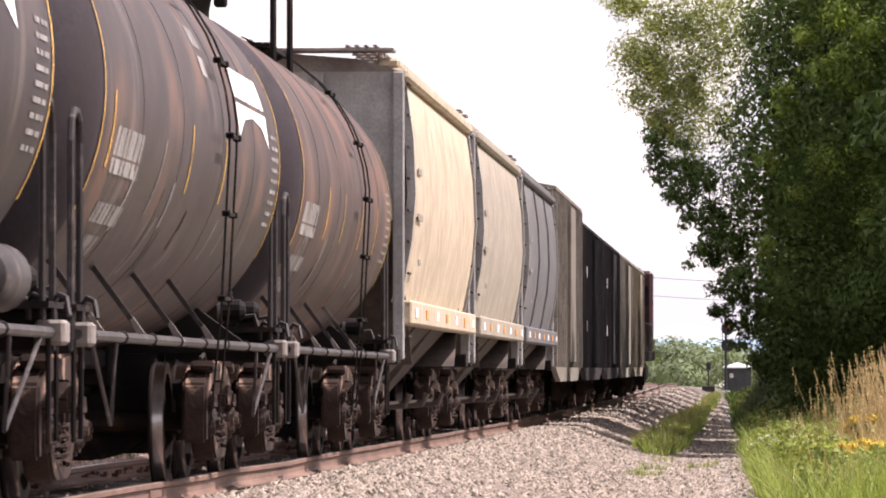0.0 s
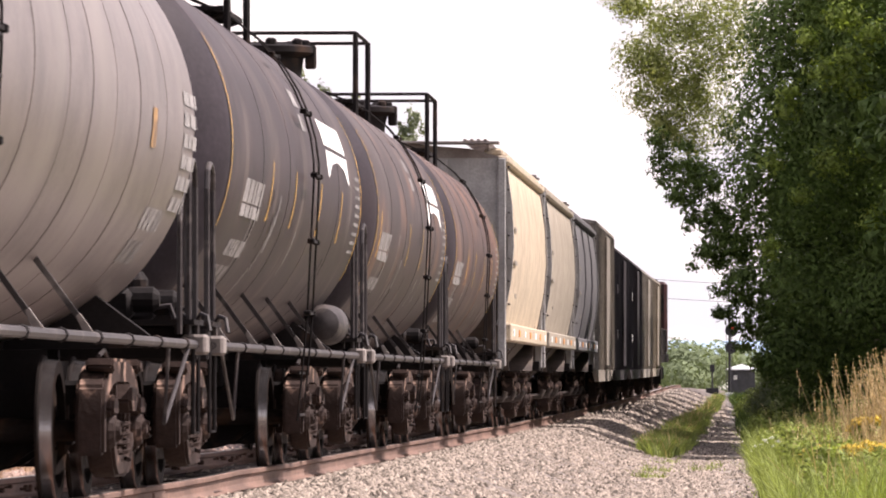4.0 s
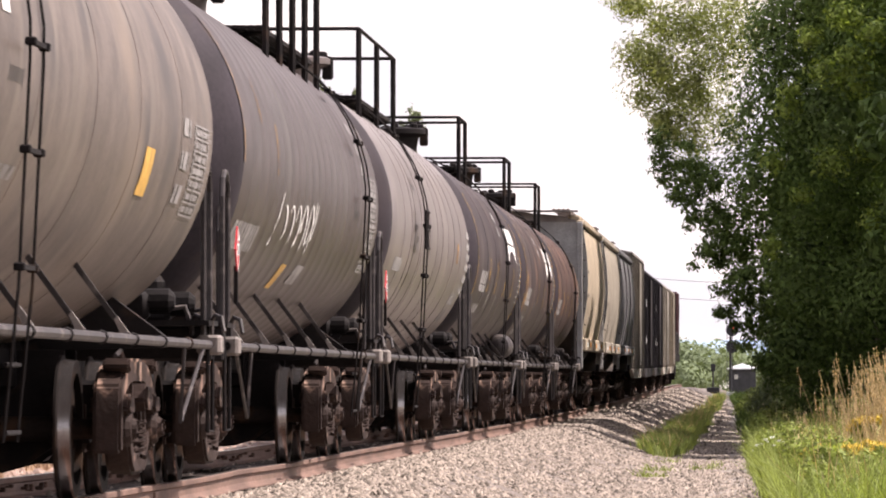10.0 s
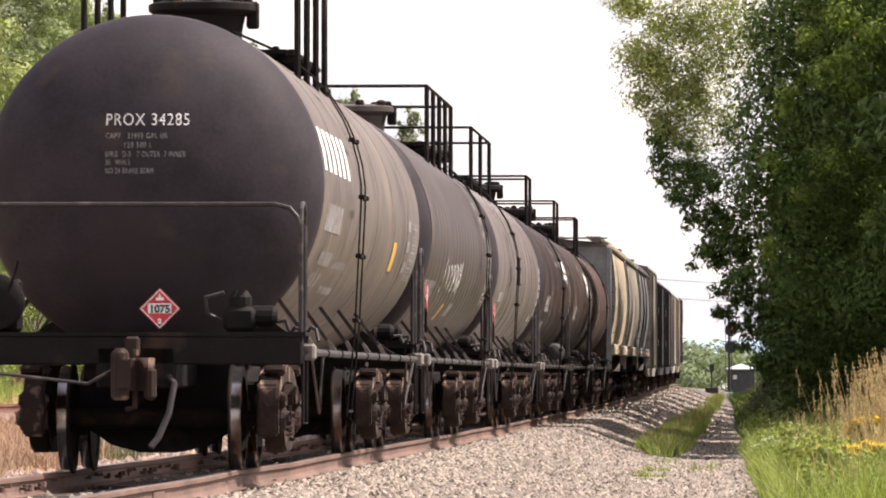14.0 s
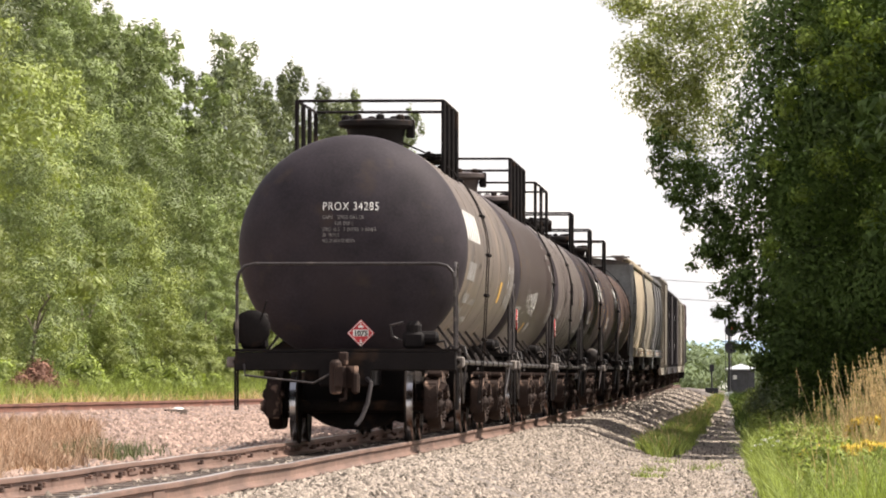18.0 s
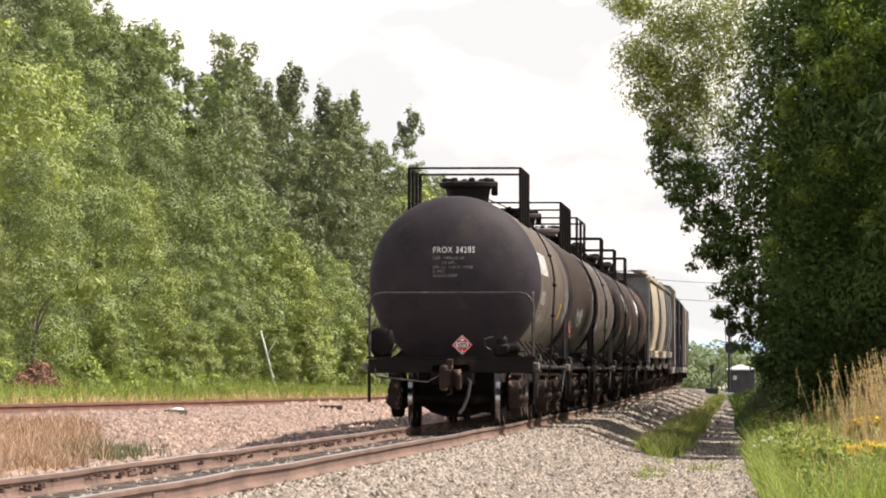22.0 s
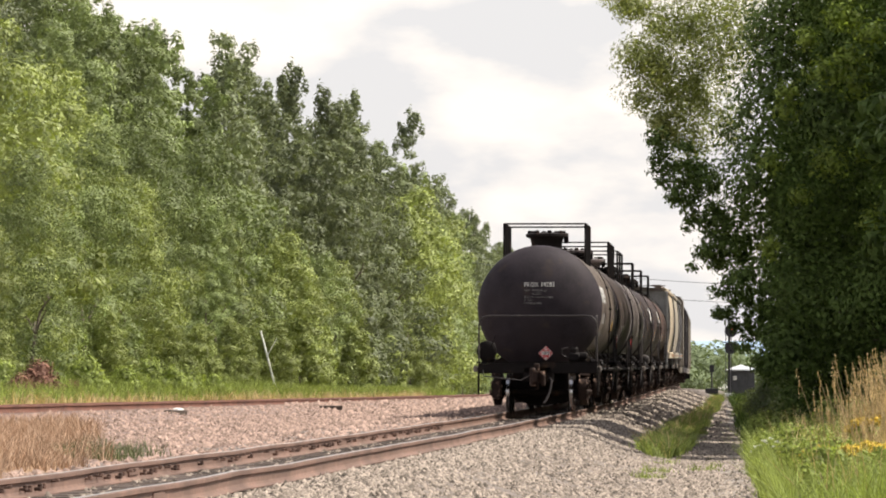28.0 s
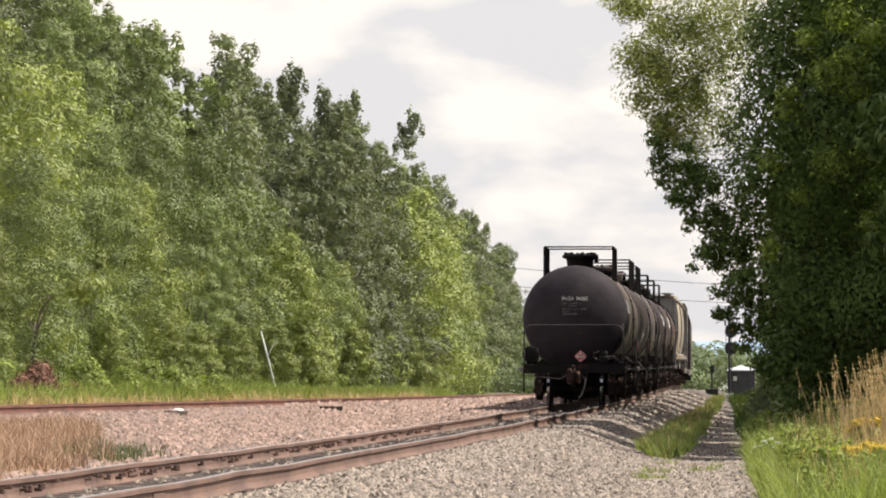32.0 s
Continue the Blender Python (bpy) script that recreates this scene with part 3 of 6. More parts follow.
def head_text(parent, body, size, width, u, z, y0, material, name="stencil_line"):
    """Stencilled letters that lie on the curve of the rear head."""
    cu = bpy.data.curves.new(name, "FONT")
    cu.body, cu.size, cu.space_character = body, size, 1.15
    tmp = bpy.data.objects.new(name, cu)
    me = bpy.data.meshes.new_from_object(tmp)
    bpy.data.objects.remove(tmp)
    w = max(v.co.x for v in me.vertices)
    for v in me.vertices:
        x, zz = u + v.co.x * width / w, z + v.co.y
        rr = min(0.98, math.hypot(x, zz - TZ) / TR)
        v.co = (x, y0 + 0.72 * (1 - math.sqrt(1 - rr * rr)) - 0.006, zz)
    line = new(name)
    line.parent = parent
    for m in islands(me):
        part("letter", m, material, line)
    return line


def platform(car, y0, y1, z, top, half_w, tall_posts):
    """The railed walkway round the fittings on top of a tank."""
    ob = new("top_platform")
    ob.parent = car
    bm = B()
    for sgn in (-1, 1):
        x0, x1 = sorted((sgn * (half_w - 0.06), sgn * (half_w - 0.34)))
        for k in range(5):
            xx = x0 + (x1 - x0) * k / 4
            box(bm, xx - 0.025, xx + 0.025, y0, y1, z - 0.04, z)
        for k in range(12):
            yy = y0 + (y1 - y0) * k / 11
            box(bm, x0, x1, yy - 0.012, yy + 0.012, z - 0.035, z - 0.005)
    part("grating", bm, M["under"], ob)
    for sgn in (-1, 1):
        for k in range(tall_posts):
            yy = y0 + (y1 - y0) * k / (tall_posts - 1)
            bm = tube(B(), [(sgn * half_w, yy, z - 0.35), (sgn * half_w, yy, top)], 0.033, 6)
            part("post", bm, M["under"], ob)
    r = 0.021
    for zz in (top,):
        for yy in (y0, y1):
            part("rail_bar", tube(B(), [(-half_w, yy, zz), (half_w, yy, zz)], r), M["under"], ob)
        for sgn in (-1, 1):
            part("rail_bar", tube(B(), [(sgn * half_w, y0, zz), (sgn * half_w, y1, zz)], r), M["under"], ob)
    for sgn in (-1, 1):
        for yy in (y0 + 0.3, y1 - 0.3):
            part("bracket", tube(B(), [(sgn * (half_w - 0.05), yy, z - 0.04), (sgn * 0.75, yy, TZ + 1.3)], 0.025), M["under"], ob)
    return ob


def side_ladder(car, y, z_top, width=0.62):
    """Two thin stringers bent round the tank's flank, with clips, down to a stirrup."""
    ob = new("ladder")
    ob.parent = car
    for dy in (0, width):
        pts = []
        for i in range(15):
            z = z_top + (1.25 - z_top) * i / 14
            if z > TZ:
                p = on_shell(y + dy, z, 0.1)
            else:
                p = (TR + 0.1 - 0.05 * (TZ - z), y + dy, z)
            pts.append(p)
        pts.append((1.46, y + dy, 0.45))
        part("stringer", tube(B(), pts, 0.009, 5), M["under"], ob)
    # clamps that hold the stringers together, and rungs near the foot
    for z in (1.35, 1.95, 2.5, 3.0, 3.45, 3.8):
        if z < z_top:
            x, yy, zz = on_shell(y, z, 0.1) if z > TZ else (TR + 0.1 - 0.05 * (TZ - z), y, z)
            bm = box(B(), x - 0.015, x + 0.015, y - 0.03, y + width + 0.03, zz - 0.012, zz + 0.012)
            for dy in (0, width):
                box(bm, x - 0.03, x + 0.03, y + dy - 0.03, y + dy + 0.03, zz - 0.022, zz + 0.022, 0.008)
            part("clamp", bm, M["under"], ob)
    for z in (0.5, 0.85):
        part("rung", tube(B(), [(1.47, y, z), (1.47, y + width, z)], 0.014, 5), M["under"], ob)
    return ob


def hoop(car, x, y0, y1, z0, z1, name="grab_rail", r=0.02, mat_=None):
    """An inverted U of pipe along the side."""
    k = min(0.18, abs(y1 - y0) / 2.2)
    d = 1 if y1 > y0 else -1
    pts = [(x, y0, z0), (x, y0, z1 - k), (x, y0 + d * k * 0.3, z1 - k * 0.3), (x, y0 + d * k, z1), (x, y1 - d * k, z1), (x, y1 - d * k * 0.3, z1 - k * 0.3), (x, y1, z1 - k), (x, y1, z0)]
    return part(name, tube(B(), pts, r, 7), mat_ or M["pipe"], car)


def tank_car(label, half, y0, y1, centres, paint, head_paint, a_mid, seams, ladder, plat, dome, posts=3, ribs=0, top=4.6, ends="hoop"):
    car = thing("tank_car", label, "tank car", "cars of the freight train")
    # shell: rings along the barrel, dished heads
    prof = []
    k = 0.72
    for i in range(1, 9):
        a = math.pi / 2 * i / 8
        prof.append((TR * math.sin(a), y0 + k * (1 - math.cos(a))))
    n = max(6, int((y1 - y0) / 1.2))
    cuts = [y0 + k + (y1 - y0 - 2 * k) * i / n for i in range(1, n)]
    if ribs:
        cuts = []
        for i in range(1, ribs):
            c = y0 + k + (y1 - y0 - 2 * k) * i / ribs
            cuts += [c - 0.03, c, c + 0.03]
    for j, c in enumerate(cuts):
        prof.append((TR + (0.006 if ribs and j % 3 == 1 else 0), c))
    for i in range(8, 0, -1):
        a = math.pi / 2 * i / 8
        prof.append((TR * math.sin(a), y1 - k * (1 - math.cos(a))))
    bm = lathe(B(), prof, "y", 72, at=(0, 0, TZ))
    for f in bm.faces:
        c = f.calc_center_median()
        f.material_index = 1 if c.y < y0 + k * 0.93 or c.y > y1 - k * 0.93 else 0
    part("shell", bm, [paint, head_paint], car, smooth=True)
    # weld seams and jacket bands
    for s in seams:
        part("band", lathe(B(), [(TR - 0.01, s - 0.035), (TR + 0.003, s - 0.03), (TR + 0.003, s + 0.03), (TR - 0.01, s + 0.035)], "y", 72, at=(0, 0, TZ), cap=False), paint, car, smooth=True)
    # fittings on top
    top_z = TZ + TR
    bm = lathe(B(), [(0.37, top_z - 0.15), (0.38, top_z + 0.12), (0.41, top_z + 0.26), (0.5, top_z + 0.29), (0.52, top_z + 0.31), (0.52, top_z + 0.37), (0.47, top_z + 0.39), (0.3, top_z + 0.41), (0.05, top_z + 0.42)], "z", 24, at=(0, dome, 0))
    d = part("dome", bm, paint if ends == "gate" else M["under"], car, "round valve housing", smooth=True)
    for i in range(8):
        a = i * math.pi / 4 + 0.2
        x, yy = 0.42 * math.cos(a), dome + 0.42 * math.sin(a)
        part("dome_bolt", lathe(B(), [(0.05, top_z + 0.37), (0.06, top_z + 0.4), (0.06, top_z + 0.44), (0.03, top_z + 0.46)], "z", 8, at=(x, yy, 0)), M["under"], d)
    part("dome_hinge", box(B(), 0.42, 0.54, dome - 0.06, dome + 0.06, TZ + TR + 0.14, TZ + TR + 0.4, 0.02), M["under"], d)
    if plat:
        platform(car, plat[0], plat[1], TZ + TR - 0.12, top, plat[2], posts)
    side_ladder(car, ladder[0], ladder[1])
    # underframe: end sills, bolsters, side pipe, braces
    for sgn, e in ((-1, -half), (1, half)):
        fr = new("end_frame")
        fr.parent = car
        a, b = sorted((e, e - sgn * 0.22))
        part("end_sill", box(B(), -1.42, 1.42, a, b, 0.92, 1.16, 0.015), M["under"], fr)
        a, b = sorted((e, e - sgn * 2.9))
        part("stub_sill", box(B(), -0.34, 0.34, a, b, 0.72, 1.08, 0.02), M["under"], fr)
        part("deck", box(B(), -1.45, 1.45, min(e, e - sgn * 0.75), max(e, e - sgn * 0.75), 1.165, 1.2), M["under"], fr)
        for u in (-1, 1):
            bm = slab(B(), [(u * 0.3, 0.98), (u * 1.3, 1.0), (u * 1.3, 1.08), (u * 0.92, 1.36), (u * 0.3, 1.2)], e - sgn * (half - centres / 2) - 0.08, e - sgn * (half - centres / 2) + 0.08, "xz")
            part("saddle", bm, M["under"], fr)
            part("corner_step", tube(B(), [(u * 1.42, e - sgn * 0.1, 1.0), (u * 1.42, e - sgn * 0.1, 0.42), (u * 1.42, e - sgn * 0.5, 0.42), (u * 1.42, e - sgn * 0.5, 1.0)], 0.016), M["under"], fr)
            part("poling_block", box(B(), u * 1.44 - 0.1, u * 1.44 + 0.07, e - sgn * 0.35 - 0.15, e - sgn * 0.35 + 0.15, 0.96, 1.1, 0.02), M["gusset"], fr, "pale dusty end block")
        hoop(fr, 1.4, e - sgn * 0.12, e - sgn * 0.62, 1.1, 2.32 if ends == "hoop" else 2.3, r=0.022)
        if ends == "gate":
            hoop(fr, 1.36, e - sgn * 0.3, e - sgn * 0.85, 1.1, 2.05, r=0.02)
        if ends == "tail" and sgn < 0:
            y = e - sgn * 0.12
            part("end_rail", tube(B(), [(-1.4, y, 1.2), (-1.4, y, 2.06), (-1.37, y, 2.18), (-1.3, y, 2.26), (-1.18, y, 2.29), (1.18, y, 2.29), (1.3, y, 2.26), (1.37, y, 2.18), (1.4, y, 2.06), (1.4, y, 1.2)], 0.022, 8), M["pipe"], fr)
        part("hanger", tube(B(), [(1.43, e - sgn * 1.0, 1.0), (1.4, e - sgn * 2.4, 0.5), (1.43, e - sgn * 2.45, 1.0)], 0.014), M["pipe"], fr)
        vy = e - sgn * 0.4
        bv = part("brake_valve", box(B(), 0.72, 1.0, vy - 0.12, vy + 0.12, 1.2, 1.42, 0.04), M["under"], fr, smooth=True)
        part("valve_body", lathe(B(), [(0.05, 0.95), (0.09, 0.97), (0.09, 1.14), (0.05, 1.18)], "x", 12, at=(0, vy, 1.34)), M["under"], bv)
        part("valve_body", lathe(B(), [(0.04, 1.3), (0.1, 1.32), (0.1, 1.5), (0.06, 1.56)], "z", 12, at=(0.86, vy, 0)), M["under"], bv)
        part("valve_pipe", tube(B(), [(0.7, vy, 1.3), (0.58, vy, 1.36), (0.56, vy, 1.5), (0.72, vy, 1.54)], 0.02), M["pipe"], bv)
        part("valve_pipe", tube(B(), [(1.1, vy, 1.28), (1.25, vy, 1.3), (1.3, vy, 1.15)], 0.02), M["pipe"], bv)
        for k in (0.0, 0.14):
            part("bent_hose", tube(B(), [(1.3 + k, vy, 1.1), (1.3 + k, vy, 1.2), (1.33 + k, vy - 0.04, 1.24), (1.38 + k, vy - 0.1, 1.22), (1.4 + k, vy - 0.14, 1.12)], 0.017, 6), M["pipe"], fr)
        part("grab_bar", tube(B(), [(0.7, e - sgn * 0.02, 1.06), (1.3, e - sgn * 0.02, 1.06)], 0.014), M["pipe"], fr)
    for u in (-1, 1):
        p = part("side_pipe", tube(B(), [(u * 1.43, -half + 0.2, 1.03), (u * 1.43, half - 0.2, 1.03)], 0.032, 8), M["pipe"], car, "grey side pipe rail", smooth=True)
        for i in range(int(2 * half / 1.9)):
            yy = -half + 0.9 + 1.9 * i
            part("collar", lathe(B(), [(0.037, yy - 0.02), (0.045, yy), (0.037, yy + 0.02)], "y", 8, at=(u * 1.43, 0, 1.03)), M["under"], p)
    # flat struts from the shell down to the side pipe; a small paler foot paints the sunlit tip
    for i in range(int((half * 1.5 - 1.6) / 2.6) + 1):
        yy = -half + 1.6 + 2.6 * i
        for u in (-1, 1):
            st = part("strut", slab(B(), [(u * 1.415, 1.04), (u * 1.44, 1.06), (u * 1.03, 1.62), (u * 1.0, 1.6)], yy - 0.012, yy + 0.012, "xz"), M["brace"], car)
            part("gusset", slab(B(), [(u * 1.45, 1.05), (u * 1.39, 1.05), (u * 1.345, 1.15), (u * 1.365, 1.17)], yy - 0.02, yy + 0.02, "xz"), M["gusset"], st, "strut foot coloured pale like a sunlit tip")
    part("centre_rod", tube(B(), [(0.15, -centres / 2, 0.7), (0.15, centres / 2, 0.7)], 0.03), M["under"], car)
    bm = lathe(B(), [(0.05, -0.6), (0.2, -0.55), (0.2, 0.55), (0.05, 0.6)], "y", 14, at=(0.42, -0.8, 0.95))
    part("air_reservoir", bm, M["under"], car, smooth=True)
    part("skid", box(B(), -0.3, 0.3, -half + 1, half - 1, 0.86, 1.02, 0.03), M["under"], car)
    ws = gear(car, half, centres)
    CARS.append((car, a_mid, ws))
    return car


def placard(car, x, y, z, turn=0, size=0.25, text="1075"):
    """A diamond hazard placard; it faces the car's rear."""
    ob = new("placard")
    ob.parent = car
    ob.matrix_local = pose(x, y, z, 0, 0, turn)
    d = size * 0.7071
    part("plate", slab(B(), [(0, -d), (d, 0), (0, d), (-d, 0)], 0, 0.012, "xz"), M["red"], ob, "red hazard diamond")
    k = d * 0.94
    verts, faces = [], []
    for i, (a, b) in enumerate([(0, -1), (1, 0), (0, 1), (-1, 0)]):
        verts += [(a * k, -0.004, b * k), (a * k * 0.93, -0.004, b * k * 0.93)]
    for i in range(4):
        j = (i + 1) % 4
        faces.append((2 * i, 2 * j, 2 * j + 1, 2 * i + 1))
    part("border", mesh_of("border", verts, faces), M["white"], ob)
    part("panel", box(B(), -0.1, 0.1, -0.006, -0.001, -0.04, 0.045), M["white"], ob)
    for body, sz, cx, cz, m in ((text, 0.09, 0, -0.032, M["signal"]), ("2", 0.055, 0, -0.125, M["white"])):
        cu = bpy.data.curves.new("digits", "FONT")
        cu.body, cu.size, cu.align_x, cu.offset = body, sz, "CENTER", 0.004
        tmp = bpy.data.objects.new("digits", cu)
        me = bpy.data.meshes.new_from_object(tmp)
        bpy.data.objects.remove(tmp)
        for v in me.vertices:
            v.co = (cx + v.co.x, -0.009, cz + v.co.y)
        for q in islands(me):
            part("digit", q, m, ob)
    part("flame", slab(B(), [(-0.035, 0.07), (0.035, 0.07), (0.03, 0.1), (0.014, 0.09), (0.0, 0.135), (-0.014, 0.09), (-0.03, 0.1)], -0.008, -0.002, "xz"), M["white"], ob)
    part("stem", box(B(), -0.02, 0.02, 0.0, 0.03, -0.4, -0.12), M["under"], ob)
    return ob


# Car 1, the last of the train
Y0 = -8.25
c = tank_car("long sooty black tank car with white stencils at the train's tail", 9.15, Y0, 8.85, 13.4, M["tank_dust"], M["head_black"], 8.15,
             [-5.5, -2.5, 0.4, 3.0, 5.8], (-3.9, 3.95), (-3.9, -0.2, 1.0), -2.6, posts=4, ends="tail")
head_text(c, "PROX 34285", 0.15, 0.73, -0.36, 3.0, Y0, M["white"])
for body, width, z, u in (("CAPY   33950 GAL US", 0.54, 2.885, -0.36), ("128 500 L", 0.25, 2.805, -0.2), ("SPRG  D-5   7 OUTER  7 INNER", 0.7, 2.725, -0.36), ("36  WHLS", 0.22, 2.655, -0.36), ("NO 24 BRAKE BEAM", 0.42, 2.58, -0.36)):
    head_text(c, body, 0.07, width, u, z, Y0, M["whitedim"])
placard(c, 0.19, -9.0, 1.4)
# hand brake by the end platform
hb = new("hand_brake")
hb.parent = c
hb.location = (-1.22, -8.86, 1.2)
part("housing", box(B(), -0.14, 0.2, 0.0, 0.2, 0.0, 0.46, 0.03), M["under"], hb)
part("brake_drum", lathe(B(), [(0.03, -0.12), (0.2, -0.12), (0.24, -0.09), (0.24, 0.0), (0.05, 0.0)], "y", 24, at=(0, 0, 0.26)), M["under"], hb, smooth=True)
part("lever", tube(B(), [(0.1, -0.1, 0.3), (0.2, -0.16, 0.62)], 0.014), M["under"], hb)
# plain blocks where the owner's name is painted
for i in range(6):
    mark(c, "name_block", -7.42 + 0.63 * i, -7.08 + 0.63 * i, 2.64, 3.02, M["white"], 0, "white painted name panel")
bars(c, "number_bar", -6.9, 2.36, [2.0], M["whitedim"], 0.24, seed=3)
bars(c, "stencil_bar", -6.4, 1.95, [1.6, 1.2], M["whitedim"], 0.12, seed=4)
mark(c, "notice", 3.55, 4.1, 1.94, 2.24, M["yellow"], label="faded yellow notice panel")
bars(c, "data_bar", 5.9, 2.52, [0.5, 0.55, 0.5], M["whitedim"], 0.12, 0.1, seed=6)
data_grid(c, 6.75, 7.75, 1.9, 2.5, 7)
bars(c, "worn_bar", -4.3, 1.9, [1.6], M["whitedim"], 0.3, seed=8)

c = tank_car("ribbed charcoal tank car with chalk scrawls on its flank", 9.17, -8.95, 9.05, 13.4, M["tank_rib"], M["head_black"], 27.28,
             [], (4.7, 3.95), (0.2, 6.6, 1.0), 1.4, posts=5, ribs=21, ends="gate")
mark(c, "edge_strip", -8.25, -8.19, 2.4, 3.5, M["oldorange"], label="worn yellow strip along the tank's edge")
mark(c, "reflector", -6.4, -6.34, 2.75, 3.1, M["oldorange"])
mark(c, "reflector", -5.0, -4.93, 2.4, 2.8, M["oldorange"])
for i in range(5):
    q = -3.5 + 0.72 * i
    loop = [(q + 0.24 * math.sin(a) + 0.14 * math.cos(a), 2.06 - 0.13 * math.cos(a) * (1 + 0.15 * i)) for a in [k * math.pi / 7 for k in range(14)]]
    stroke(c, loop[:9 + i], 0.035)
for y, z, dy, dz in ((-4.35, 1.86, 0.3, 0.42), (-1.9, 1.9, 0.35, 0.32), (-0.55, 1.94, 0.3, 0.36), (-0.2, 1.98, 0.1, 0.3)):
    stroke(c, [(y, z), (y + dy * 0.6, z + dz * 0.5), (y + dy, z + dz)], 0.04)
bars(c, "number_bar", -7.9, 1.98, [2.2], M["whitedim"], 0.2, seed=11)
bars(c, "data_bar", 6.0, 3.25, [0.5, 0.6, 0.5], M["whitedim"], 0.1, 0.1, seed=12)
data_grid(c, 6.9, 7.9, 1.85, 2.75, 9)
mark(c, "notice", -2.2, -1.7, 1.56, 1.76, M["yellow"], 0.25)
mark(c, "faded_patch", -0.6, 0.3, 1.62, 1.78, M["whitedim"], 0.2)
placard(c, 1.43, -8.0, 1.75, 90)

c = tank_car("pale grey worn tank car with thin seam lines", 9.67, -9.5, 9.1, 14.6, M["tank_grey"], M["head_black"], 46.82,
             [-6.4, -2.6, 0.6, 3.2, 6.4], (-4.1, 3.95), (-5.6, 0.9, 0.95), -3.6, posts=3, ends="gate")
for y in (-5.0, -4.3, -3.0, -1.2, 1.8, 4.6):
    part("seam", lathe(B(), [(TR - 0.003, y - 0.014), (TR + 0.005, y), (TR - 0.003, y + 0.014)], "y", 72, at=(0, 0, TZ), cap=False), M["tank_rib"], c)
mark(c, "notice", 5.4, 5.7, 2.25, 2.5, M["oldorange"], label="faded orange notice panel")
bars(c, "data_bar", 7.6, 2.7, [0.9] * 6, M["whitedim"], 0.09, 0.05, seed=15)
bars(c, "number_bar", 6.3, 1.9, [1.2, 1.0], M["whitedim"], 0.14, seed=16)
bars(c, "worn_bar", -7.4, 2.1, [1.4], M["whitedim"], 0.14, seed=17)
placard(c, 1.43, -8.6, 1.75, 90)
ob = new("ladder_frame")
ob.parent = c
for dy in (-0.35, 0.0):
    part("stay", tube(B(), [(1.62, -4.1 + dy, 2.25), (1.62, -4.1 + dy, 2.65)], 0.02), M["under"], ob)
for zz in (2.25, 2.45, 2.65):
    part("stay", tube(B(), [(1.62, -4.45, zz), (1.62, -3.8, zz)], 0.02), M["under"], ob)

for k, (am, hh, paint, lab) in enumerate(((65.7, 8.5, "tank_black", "dull black tank car with yellow reflector strips and white name panel"),
                                      (82.83, 7.92, "tank_brown", "dusty brown-black tank car with white name panel"),
                                      (98.9, 7.5, "tank_rust", "rust-brown tank car with yellow reflector strips"))):
    c = tank_car(lab, hh, -hh + 0.35, hh - 0.3, 2 * hh - 4.4, M[paint], M["head_black"], am, [-4.4, -1.6, 1.6, 4.4], ((-0.3, 0.9, 0.6)[k], 3.95), ((-0.9, 1.1, 0.92), (-0.6, 1.6, 0.88), (-1.6, 0.5, 0.88))[k], (-2.1, -1.9, -2.6)[k], posts=2)
    for y in [q * hh / 8.5 for q in ((-3.5, -1.0, 2.0, 4.7) if k != 1 else (-6.7, -1.0, 1.9))]:
        mark(c, "reflector", y, y + 0.07, 2.04, 2.5, M["yellow"], label="yellow reflector strip")
    for y in (-hh + 1.06, hh - 1.06):
        mark(c, "edge_strip", y, y + 0.05, 1.75, 3.3, M["yellow"], label="worn yellow strip along the tank's edge")
    bars(c, "number_bar", -5.9, 2.3, [1.7], M["whitedim"], 0.28, seed=20 + k)
    bars(c, "worn_bar", -5.8, 1.85, [1.5, 1.1], M["whitedim"], 0.12, seed=30 + k)
    bars(c, "data_bar", hh - 1.85, 2.7, [0.6] * 9, M["whitedim"], 0.03, 0.055, seed=40 + k)
    if k < 2:
        for q in range(7):
            mark(c, "name_panel", 2.9 + 0.42 * q, 3.22 + 0.42 * q, 2.87, 3.1, M["white"], label="white painted name panel")
        verts = [on_shell(3.0, 2.83), on_shell(5.8, 2.83), on_shell(5.8, 2.58), on_shell(5.2, 2.72), on_shell(4.4, 2.76), on_shell(3.6, 2.72), on_shell(3.0, 2.58)]
        part("name_panel", mesh_of("name_panel", verts, [(0, 6, 5), (0, 5, 4), (0, 4, 1), (4, 3, 1), (3, 2, 1)]), M["white"], c)
        bars(c, "small_bar", 0.4, 3.25, [0.6, 0.5], M["whitedim"], 0.14, seed=50 + k)
    rnd = random.Random(60 + k)
    for q in range(9):
        y, z = rnd.uniform(-hh + 1.2, hh - 1.8), rnd.uniform(1.45, 1.85)
        mark(c, "worn_streak", y, y + rnd.uniform(0.03, 0.09), z, z + rnd.uniform(0.15, 0.5), M["whitedim"] if q % 3 else M["frame_rust"], rnd.uniform(0, 0.3))
    if k == 0:
        bm = lathe(B(), [(0.06, -0.52), (0.15, -0.47), (0.19, -0.36), (0.19, 0.36), (0.15, 0.47), (0.06, 0.52)], "y", 20, at=(1.2, 7.1, 1.32))
        part("brake_tank", bm, M["pipe"], c, "round grey brake reservoir", smooth=True)


